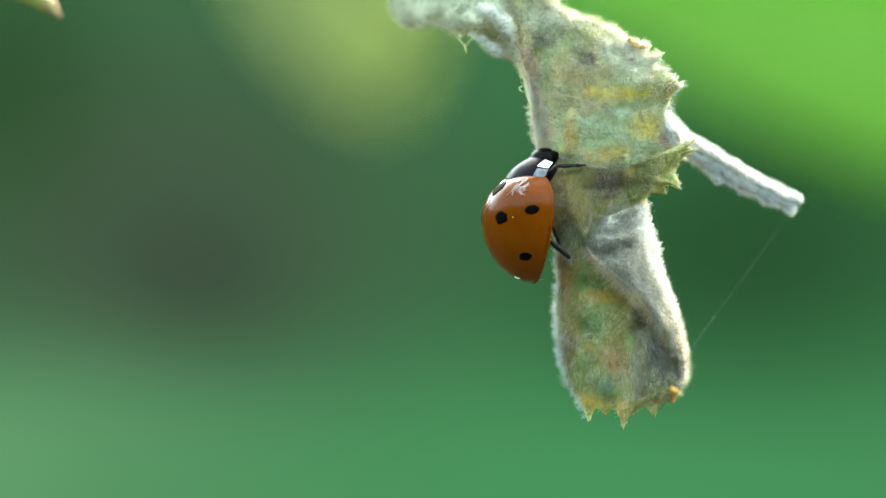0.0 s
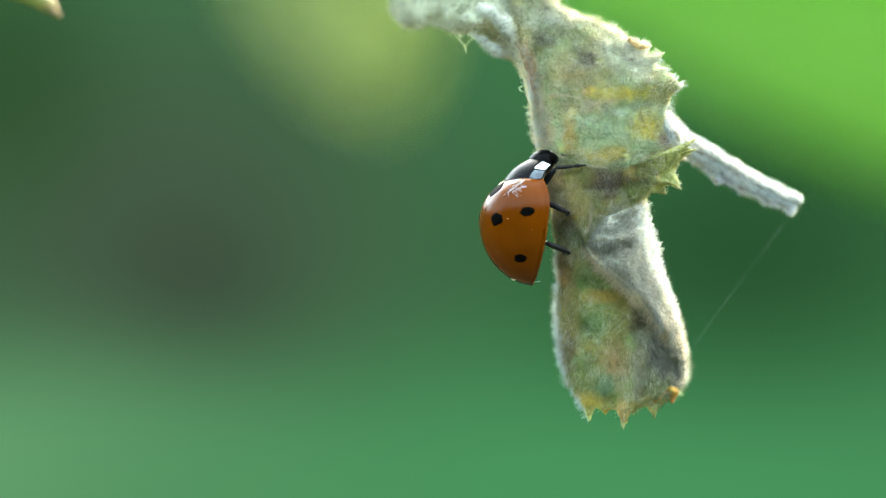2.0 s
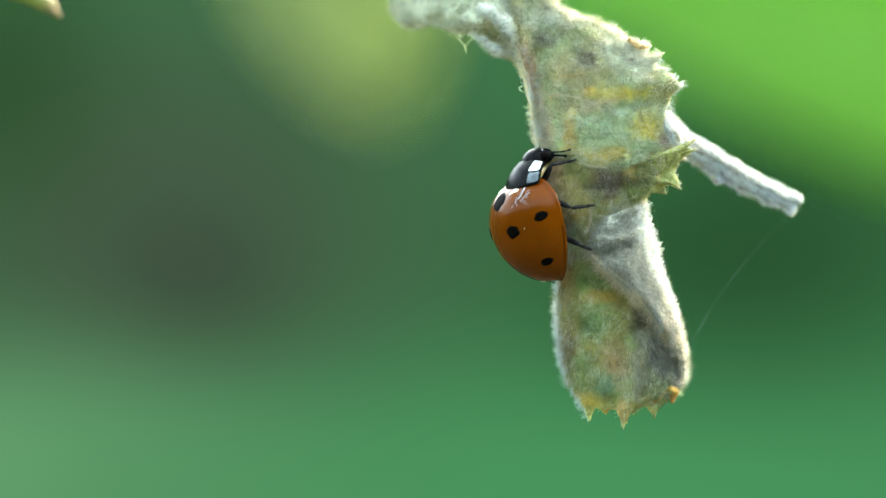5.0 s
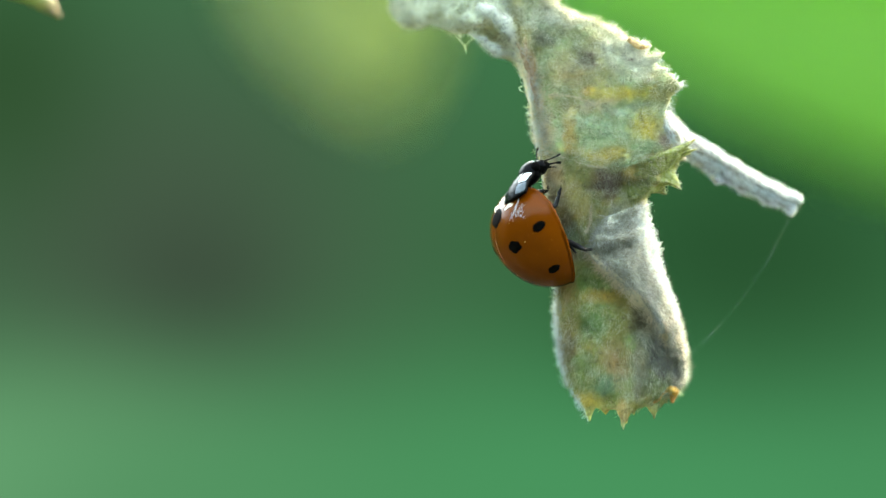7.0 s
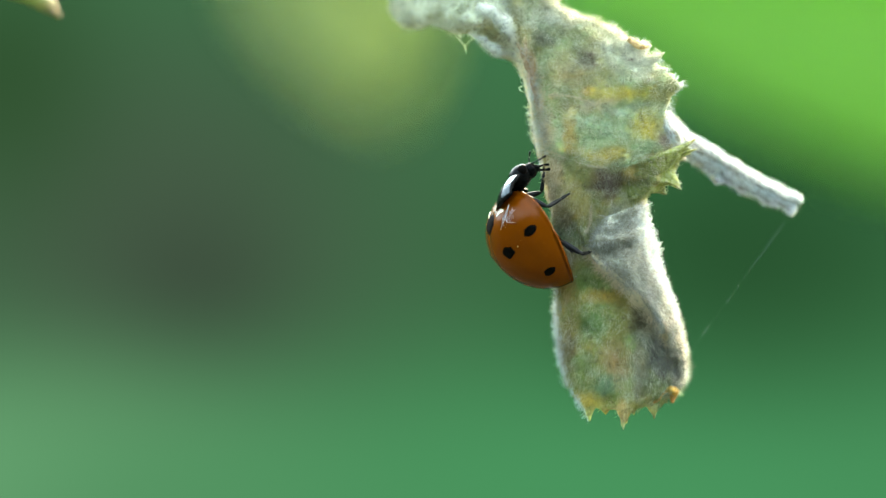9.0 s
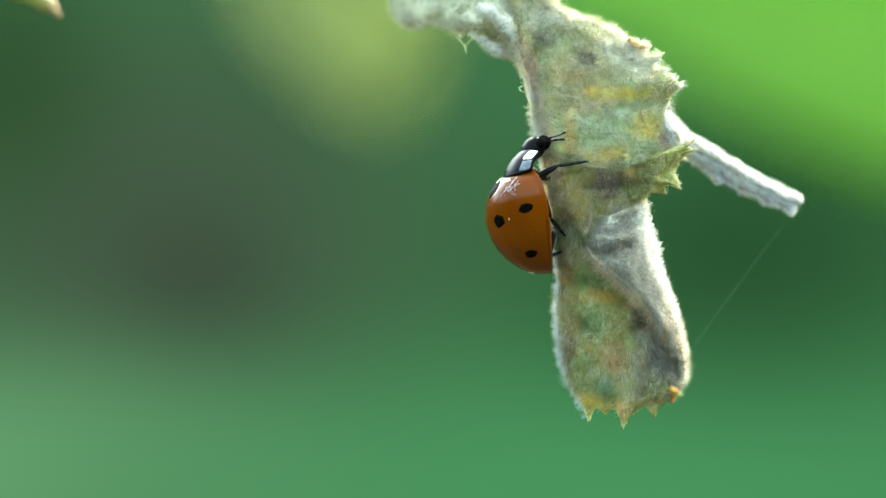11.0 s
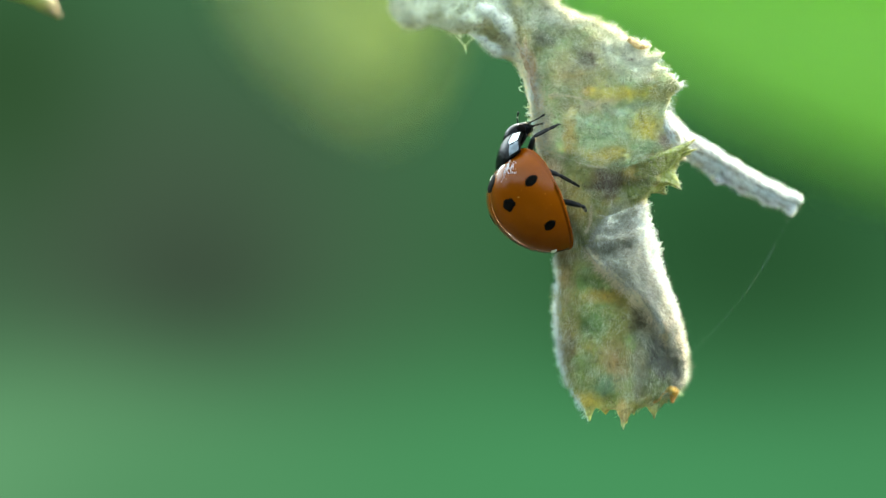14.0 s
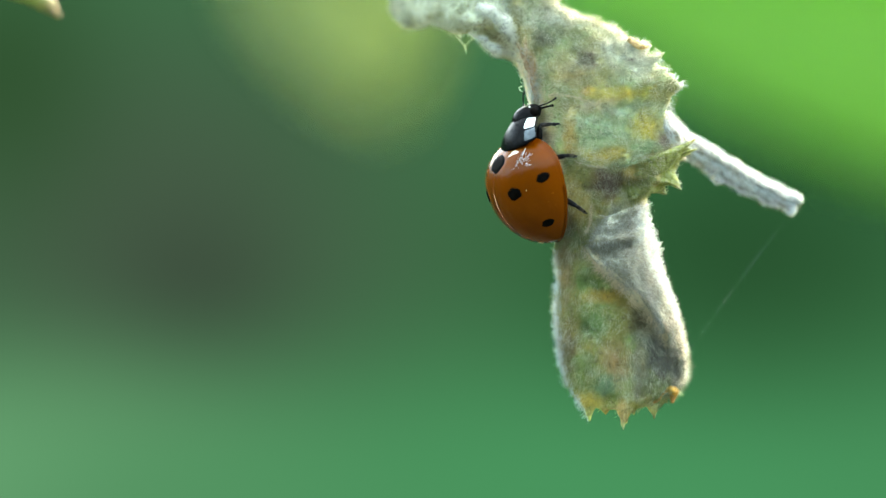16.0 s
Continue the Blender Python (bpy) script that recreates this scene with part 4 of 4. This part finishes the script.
def make_ladybird():
    bug = thing("ladybird", P3(4.74, -1.45, 1.34), "glossy orange seven-spotted ladybird clinging to the dry leaf", "ladybird")
    cases = {}
    for side, seed in ((1, 1), (-1, 2)):
        v, f = wing_case(side)
        case = mesh_part("wing_case", v, f, M_SHELL, bug, "glossy orange wing case with black spots", shift=False)
        cases[side] = case
        spot(side * 1.03, 0.51, 0.40, 0.33, seed, case)
        spot(side * 2.187, 0.79, 0.36, 0.25, seed + 3, case)
        spot(side * 1.547, -1.62, 0.38, 0.26, seed + 6, case)
        spot(side * 0.70, 2.30, 0.28, 0.15, seed + 12, case, M_CREAM, "cream_mark", 0.02, side, 0.3)
    spot(0.10, -2.63, 0.20, 0.13, 31, cases[1], M_WHITE, "pale_speck", 0.12, None, 0.4)
    spot(1.60, 0.50, 0.024, 0.020, 32, cases[1], M_CREAM, "pale_speck", 0.015, None, 0.2)
    spot(0.0, 2.02, 0.56, 0.54, 10, cases[1], lift=0.035)
    # plant wool caught on the shoulder and at the tail
    rng = random.Random(5)
    for cx, cy, count in ((1.35, 2.10, 16), (1.42, 1.88, 9), (0.14, -2.60, 14)):
        bm = bmesh.new()
        for _ in range(count):
            x, y, a, l = cx + rng.uniform(-0.22, 0.22), cy + rng.uniform(-0.16, 0.16), rng.gauss(-1.5, 0.5), rng.uniform(0.12, 0.34)
            p, m, q = (on_dome(ROLL @ dome(x + l * k * math.cos(a + 0.5 * k), y + l * k * math.sin(a + 0.5 * k)), 0.03) for k in (0.0, 0.6, 1.2))
            p, m, q = egg(p), egg(m), egg(q)
            bone(bm, p, m, 0.003, 0.005, 5)
            bone(bm, m, q, 0.005, 0.002, 5)
        bm_part("wool_and_glint", bm, M_WOOL_WHITE, cases[1], "white plant wool caught on the shell")
    # highlight streak down the shoulder, built as a thin white strand
    bm = bmesh.new()
    strand = [egg(on_dome(ROLL @ dome(1.22 - 0.20 * k + 0.14 * math.sin(8 * k), 2.36 - 1.45 * k), 0.02)) for k in np.linspace(0, 0.5, 6)]
    for j, (p, q) in enumerate(zip(strand, strand[1:])):
        bone(bm, p, q, 0.018 - 0.003 * j, 0.015 - 0.003 * j, 6)
    bm_part("wool_and_glint", bm, M_WOOL_WHITE, cases[1], "white strand standing in for a highlight streak on the shell")
    bm = bmesh.new()
    blob(bm, (0, 0.0, 0.42), (2.0, 2.35, 0.62), 28, 14)
    blob(bm, (0, 1.9, 0.1), (1.35, 0.9, 0.85), 24, 12)
    bm_part("underside", bm, M_BLACK, bug, "black underside")

    # neck shield, hinged on the front of the wing cases
    nv, nu = 22, 33
    g = np.zeros((nv, nu, 3))
    for j in range(nv):
        v = j / (nv - 1)
        half = 1.70 * (1 - 0.31 * v ** 1.7)
        for i in range(nu):
            u = 2 * i / (nu - 1) - 1
            a = u * 1.25
            x = half * math.sin(a) / math.sin(1.25)
            x *= 1.0 if u > 0 else 1.13
            z = 0.22 - (0.56 if u > 0 else 0.86) * (1 - math.cos(a)) / (1 - math.cos(1.25)) - 0.14 * v ** 3 - 0.30 * (1 - v) ** 3
            back, fore = 0.22 + 0.80 * u * u, 2.05 + 0.22 * u * u
            g[j, i] = (x + 0.08, back + (fore - back) * v, z)
    n = grid_normals(g)
    n *= np.sign(n[nv // 2, nu // 2, 2])
    verts = np.concatenate([g.reshape(-1, 3), (g - n * 0.22).reshape(-1, 3)]) * 0.001
    o = nv * nu
    faces = grid_faces(nv, nu) + grid_faces(nv, nu, o, True)
    ring = [i for i in range(nu)] + [j * nu + nu - 1 for j in range(1, nv)] + [(nv - 1) * nu + i for i in range(nu - 2, -1, -1)] + [j * nu for j in range(nv - 2, 0, -1)]
    for a, b in zip(ring, ring[1:] + ring[:1]):
        faces.append((b, a, a + o, b + o))
    shield = mesh_part("neck_shield", verts, faces, M_BLACK, bug, "black neck shield with white corners", shift=False)
    shield.location = (0, mm(2.35), mm(1.35))
    # grey-blue for the sky's reflection on the shield's side, painted as a patch
    grey = chitin("sheen_patch", (0.085, 0.096, 0.102), 0.3, 0.2)
    for side, v_from, v_to, u_from, u_to, material, name in (
            (1, 0.50, 0.94, 0.57, 0.95, M_WHITE, "white_corner"), (-1, 0.55, 0.90, 0.74, 0.97, M_WHITE, "white_corner"),
            (1, 0.08, 0.44, 0.62, 0.97, grey, "sheen_patch"),):
        # white corner, likewise the painted sheen: a patch that lies on the shield
        v2, f2 = [], []
        rows, cols = 9, 9
        for j in range(rows):
            for i in range(cols):
                a, b = 2 * i / (cols - 1) - 1, 2 * j / (rows - 1) - 1
                a, b = a * math.sqrt(1 - 0.12 * b * b), b * math.sqrt(1 - 0.12 * a * a)
                fv = v_from + (v_to - v_from) * (b + 1) / 2 + 0.03 * noise.noise(Vector((i * 0.5, j * 0.5, side + 4)))
                fu = u_from + (u_to - u_from) * (a + 1) / 2 + 0.03 * noise.noise(Vector((i * 0.6, j * 0.6, side)))
                y, x = fv * (nv - 1), (side * fu * 0.5 + 0.5) * (nu - 1)
                j0, i0 = min(int(y), nv - 2), min(int(x), nu - 2)
                fy, fx = y - j0, x - i0
                q = g[j0, i0] * (1 - fy) * (1 - fx) + g[j0, i0 + 1] * (1 - fy) * fx + g[j0 + 1, i0] * fy * (1 - fx) + g[j0 + 1, i0 + 1] * fy * fx
                edge = i in (0, cols - 1) or j in (0, rows - 1)
                v2.append(q + n[j0, i0] * (0.002 if edge else 0.02))
        mesh_part(name, np.array(v2) * 0.001, grid_faces(rows, cols, 0, side < 0), material, shield, "white corner patch" if name == "white_corner" else "pale grey patch for the sky's sheen on the shield", shift=False)
    bm = bmesh.new()
    blob(bm, (0, 0.34, -0.26), (0.85, 0.74, 0.56), 28, 16)
    blob(bm, (0, 0.92, -0.46), (0.64, 0.42, 0.40), 20, 10)
    blob(bm, (0, 1.20, -0.62), (0.34, 0.20, 0.22), 14, 8)
    for side in (1, -1):
        bone(bm, (side * 0.3, 1.25, -0.70), (side * 0.52, 1.50, -0.95), 0.06, 0.05)
        bone(bm, (side * 0.52, 1.50, -0.95), (side * 0.46, 1.70, -1.15), 0.05, 0.09)
    head = bm_part("head", bm, M_BLACK, bug, "black head with mouth feelers")
    for side in (1, -1):
        bm = bmesh.new()
        blob(bm, (side * 0.71, 0.60, -0.26), (0.22, 0.28, 0.26), 16, 10)
        bm_part("eye", bm, M_SPOT, head, "glossy black eye")
        bm = bmesh.new()
        blob(bm, (side * 0.46, 0.80, -0.02), (0.10, 0.08, 0.06), 12, 8)
        bm_part("face_mark", bm, M_WHITE, head, "small white face mark")
        bm = bmesh.new()
        pts = [(0.62, 1.12, -0.40), (0.90, 1.36, -0.60), (1.04, 1.62, -0.76), (1.08, 1.88, -0.86)] if side > 0 else [(-0.55, 1.05, -0.20), (-0.66, 1.34, -0.04), (-0.62, 1.62, 0.16), (-0.46, 1.84, 0.26)]
        for p, q, r0, r1 in zip(pts, pts[1:], (0.045, 0.035, 0.04), (0.035, 0.04, 0.065)):
            bone(bm, p, q, r0, r1, 8)
        bm_part("antenna", bm, M_LEG, head, "short clubbed antenna")
    legs = {}
    for key, (hip, femur, shin) in LEGS.items():
        for side in (1, -1):
            bm = bmesh.new()
            bone(bm, (0, -0.1, 0), (0, femur, 0), 0.15 if key == "front" else 0.12, 0.10, 12, 1.4)
            leg = bm_part("leg", bm, M_LEG, bug, "black jointed leg")
            bm = bmesh.new()
            bone(bm, (0, 0, 0), (0, shin * 0.62, 0.03), 0.105, 0.085, 10, 1.15)
            bone(bm, (0, shin * 0.60, 0.03), (0, shin * 0.80, 0.0), 0.085, 0.10)
            bone(bm, (0, shin * 0.78, 0.0), (0, shin * 0.98, 0.04), 0.065, 0.055)
            bone(bm, (0, shin * 0.96, 0.04), (0.07, shin * 1.04, -0.02), 0.03, 0.012, 6)
            bone(bm, (0, shin * 0.96, 0.04), (-0.07, shin * 1.04, -0.02), 0.03, 0.012, 6)
            foot = bm_part("shin", bm, M_LEG, leg, "thin black shin and clawed foot")
            legs[key, side] = (leg, foot)
    return bug, shield, head, legs


make_ground()
make_backdrop()
make_background_plants()
BLADES = make_leaf()
make_stalk()
THREAD = make_thread()
make_mother_plant()
LADYBIRD, SHIELD, HEAD, LEG_PARTS = make_ladybird()


# ---- movement ----
def body_rows():
    return [
        (0, pose(mm(4.74), mm(-1.45), H + mm(1.34), 96.1, -0.6, -63.3)),
        (0.5, pose(mm(4.74), mm(-1.45), H + mm(1.24), 95.9, -0.9, -63.3)),
        (1, pose(mm(4.64), mm(-1.45), H + mm(1.19), 94.9, 0.3, -65.5)),
        (1.5, pose(mm(4.63), mm(-1.45), H + mm(1.21), 94.7, -0.2, -65.7)),
        (2, pose(mm(4.61), mm(-1.45), H + mm(1.23), 95.2, -0.5, -66.3)),
        (2.5, pose(mm(4.51), mm(-1.45), H + mm(1.26), 94.2, -1.1, -68.1)),
        (3, pose(mm(4.51), mm(-1.45), H + mm(1.25), 93.9, -1.1, -68.2)),
        (3.5, pose(mm(4.44), mm(-1.45), H + mm(1.26), 94.4, 0.4, -67.7)),
        (3.8, pose(mm(4.44), mm(-1.45), H + mm(1.26), 94.4, 0.4, -67.7)),
        (4, pose(mm(5.32), mm(-1.45), H + mm(1.17), 110.7, -4.0, -59.4)),
        (4.2, pose(mm(5.22), mm(-1.45), H + mm(1.43), 108.4, -2.5, -58.6)),
        (6.5, pose(mm(5.13), mm(-1.45), H + mm(0.99), 129.4, -6.3, -63.5)),
        (7, pose(mm(5.21), mm(-1.45), H + mm(0.96), 125.0, -6.8, -63.2)),
        (7.5, pose(mm(5.03), mm(-1.45), H + mm(0.99), 131.2, -6.7, -64.4)),
        (8, pose(mm(5.11), mm(-1.45), H + mm(1.00), 130.4, -5.0, -67.0)),
        (8.5, pose(mm(5.11), mm(-1.45), H + mm(0.91), 127.1, -5.7, -66.6)),
        (9, pose(mm(4.97), mm(-1.45), H + mm(0.85), 129.7, -7.1, -68.2)),
        (9.2, pose(mm(4.91), mm(-1.45), H + mm(0.78), 128.7, -6.2, -72.0)),
        (11.3, pose(mm(4.92), mm(-1.45), H + mm(1.81), 107.0, -0.8, -70.8)),
        (11.5, pose(mm(4.82), mm(-1.45), H + mm(1.80), 105.8, -1.3, -70.2)),
        (12, pose(mm(4.84), mm(-1.45), H + mm(1.78), 105.0, -1.9, -71.1)),
        (12.5, pose(mm(4.85), mm(-1.45), H + mm(1.75), 104.8, -2.8, -71.2)),
        (13, pose(mm(4.80), mm(-1.45), H + mm(1.77), 104.9, -0.9, -74.3)),
        (13.5, pose(mm(4.70), mm(-1.45), H + mm(1.86), 103.6, -3.4, -75.1)),
        (13.8, pose(mm(4.88), mm(-1.45), H + mm(2.19), 110.3, -10.0, -66.7)),
        (13.9, pose(mm(4.98), mm(-1.45), H + mm(2.32), 116.3, -14.8, -64.9)),
        (14, pose(mm(5.02), mm(-1.45), H + mm(2.71), 121.9, -20.7, -66.4)),
        (14.5, pose(mm(5.12), mm(-1.45), H + mm(2.93), 115.4, -13.8, -59.8)),
        (15, pose(mm(5.20), mm(-1.45), H + mm(2.92), 116.8, -10.3, -56.0)),
        (15.5, pose(mm(5.03), mm(-1.45), H + mm(3.24), 112.6, -5.3, -54.5)),
        (16, pose(mm(4.97), mm(-1.45), H + mm(3.32), 115.4, -4.2, -53.5)),
    ]


def surface_depth(x, z):
    """Depth of the dry leaf's front at a place of the plan, in millimetres."""
    best = None
    for g in BLADES:
        q = g.reshape(-1, 3)
        d = (q[:, 0] - x) ** 2 + (q[:, 2] - z) ** 2
        k = d.argmin()
        if d[k] < 0.04 and (best is None or q[k, 1] < best):
            best = q[k, 1]
    return -0.7 if best is None else best - 0.2


def bone_frame(a, b, up):
    y = (b - a).normalized()
    z = (up - y * up.dot(y)).normalized()
    x = y.cross(z)
    return Matrix(((x.x, y.x, z.x, a.x), (x.y, y.y, z.y, a.y), (x.z, y.z, z.z, a.z), (0, 0, 0, 1)))


def leg_poses(key, side, foot):
    """Two joined bones that reach from the hip to a foot place in the body's space (millimetres)."""
    hip, femur, shin = LEGS[key]
    h = Vector((hip[0] * side, hip[1], hip[2]))
    f = Vector(foot)
    d = f - h
    far = max(abs(femur - shin) + 0.15, min(d.length, femur + shin - 0.03))
    d.normalize()
    f = h + d * far
    a = (femur ** 2 - shin ** 2 + far ** 2) / (2 * far)
    hgt = math.sqrt(max(0.0, femur ** 2 - a ** 2))
    up = Vector((0.35 * side, 0.25, 0.9)) if key == "front" else Vector((0.8 * side, 0.25, 0.45))
    if side < 0 and key == "front":
        up = Vector((0.1, -0.9, 0.2))
    up = (up - d * up.dot(d)).normalized()
    knee = h + d * a + up * hgt
    m1 = bone_frame(h, knee, up)
    m2 = bone_frame(knee, f, up)
    local = m1.inverted() @ m2
    for m in (m1, local):
        m.translation *= 0.001
    return m1, local


FEET = {
    "front": ((0, 7.44, 4.35), (3.8, 7.44, 4.35), (4.2, 7.50, 4.32), (6.5, 5.56, 4.15), (7, 6.12, 3.21), (7.5, 5.29, 4.85),
              (8, 5.59, 3.91), (8.5, 5.91, 4.06), (9, 6.59, 2.91), (9.2, 5.09, 4.65), (11.3, 7.74, 4.41), (13.5, 7.74, 4.44),
              (13.8, 7.71, 4.35), (13.9, 6.79, 5.62), (14, 6.06, 6.50), (15, 6.21, 6.65), (15.5, 6.00, 6.97), (16, 6.06, 6.50)),
    "middle": ((0, 6.06, 0.26), (0.5, 6.59, -0.15), (1, 6.06, 0.35), (1.5, 6.94, 0.97), (2, 6.41, 1.74), (2.5, 6.06, 1.15), (3, 6.44, 0.88),
               (3.5, 5.97, 0.03), (3.8, 6.06, 0.32), (4, 7.68, 3.32), (4.2, 7.53, 3.12), (6.5, 6.94, -0.18), (9.2, 6.74, -0.18),
               (11.3, 6.35, 0.76), (11.5, 7.18, 0.32), (12, 7.47, 0.38), (12.5, 7.24, 0.50), (13, 7.24, -0.06), (13.5, 6.06, 1.06), (13.8, 7.09, 3.38),
               (14, 7.09, 3.26), (14.5, 7.44, 3.76), (15, 6.65, 3.62), (15.5, 6.65, 4.44), (16, 6.94, 4.82)),
    "hind": ((0, 6.26, -0.26), (3.8, 6.15, -0.26), (4, 7.88, 0.15), (9.2, 7.68, -0.15), (11.3, 6.06, -0.21), (13.7, 6.00, -0.32), (13.9, 7.47, 1.91),
             (14.2, 7.38, 2.09), (14.5, 7.82, 2.03), (15, 7.88, 2.03), (15.5, 7.68, 2.03), (16, 7.47, 1.85)),
}
REST = {"front": (-0.6, 2.6, -2.9), "middle": (-3.2, 0.9, -1.5), "hind": (-3.0, -1.4, -1.5)}


def motions():
    rows = [(t, m @ ROLL.inverted()) for t, m in body_rows()]
    walk(LADYBIRD, rows)
    sway = ((0, 90), (1, 35), (2, 88), (3, 92), (4, 140), (6.5, 95), (7, 15), (7.5, 20), (8, 5), (8.5, 20), (9, 85), (11.5, 90), (12.5, 95),
            (14, 30), (14.5, 70), (15, 120), (16, 95))
    walk(THREAD, [(t, thread_pose(a)) for t, a in sway])
    tilt = [(0, -60.4, 3.2, 4.2), (0.5, -60.4, 3.2, 4.2), (1, -60.3, 2.9, 3.2), (1.5, -60.3, 2.9, 3.2), (2, -60.3, 2.9, 3.2), (2.5, -60.3, 2.9, 3.2), (3, -60.3, 2.9, 3.2), (3.5, -60.3, 2.9, 3.2), (3.8, -60.3, 2.9, 3.2), (4, -51.4, -6.6, 4.3), (4.2, -51.4, -6.6, 4.3), (6.5, -76.9, -10, -23.3), (7, -69.8, -7, -18), (7.5, -70.7, -1.1, -28), (8, -65.9, -0.3, -20), (8.5, -66.9, -5.1, -19), (9, -69.3, -6.8, -26.1), (9.2, -69.3, -6.8, -26.1), (11.3, -58.5, 2.2, -3.3), (11.5, -58.5, 2.2, -3.3), (12, -56.6, 0.2, -3.4), (12.5, -56.6, 0.2, -3.4), (13, -56.6, 0.2, -3.4), (13.5, -57.3, -2.9, -4.8), (13.8, -59.3, -2.9, -4.8), (14, -57, -8.6, -6.1), (14.5, -42.5, -8.6, -4.4), (15.2, -49.4, -8.3, -1.1), (16, -52.7, -1.3, -8.6)]
    walk(SHIELD, [(t, ROLL @ pose(0, mm(2.35), mm(1.35), p) @ pose(0, 0, 0, 0, 0, y) @ pose(0, 0, 0, 0, r)) for t, p, y, r in tilt])
    bend = ((0, 0), (3.8, 0), (4, -22), (4.2, -18), (6.5, -8), (7, -6), (7.5, -18), (8, -15), (8.5, -12), (9, -10), (9.2, -10), (11.3, 0), (13.5, 0), (13.8, -6), (14, -12), (14.5, -13), (15, -8), (16, -6))
    nod = []
    for t, p, y, r in tilt:
        b = np.interp(t, [k[0] for k in bend], [k[1] for k in bend])
        tuck = float(np.interp(t, (13.8, 14.5, 15.2, 16), (0.0, 0.34, 0.30, 0.12)))
        nod.append((t, ROLL @ pose(0, mm(2.35), mm(1.35), p) @ pose(0, 0, 0, 0, 0, y) @ pose(0, 0, 0, 0, r) @ pose(mm(0.08), mm(2.06 - tuck), mm(-0.06), float(b))))
    walk(HEAD, nod)
    for (key, side), (leg, shin) in LEG_PARTS.items():
        first, second = [], []
        for t, body in rows:
            if side > 0:
                marks = FEET[key]
                k = max(i for i in range(len(marks)) if marks[i][0] <= t + 1e-6)
                a = marks[k]
                b = marks[min(k + 1, len(marks) - 1)]
                s = 0 if b[0] == a[0] else (t - a[0]) / (b[0] - a[0])
                x, z = a[1] + (b[1] - a[1]) * s, a[2] + (b[2] - a[2]) * s
                y = surface_depth(x, z)
                near = (219.4 + y) / 219.4
                foot = (body.inverted() @ P3(x * near, y, z * near)) * 1000
            else:
                foot = REST[key]
            m1, m2 = leg_poses(key, side, foot)
            first.append((t, m1))
            second.append((t, m2))
        walk(leg, first)
        walk(shin, second)


motions()
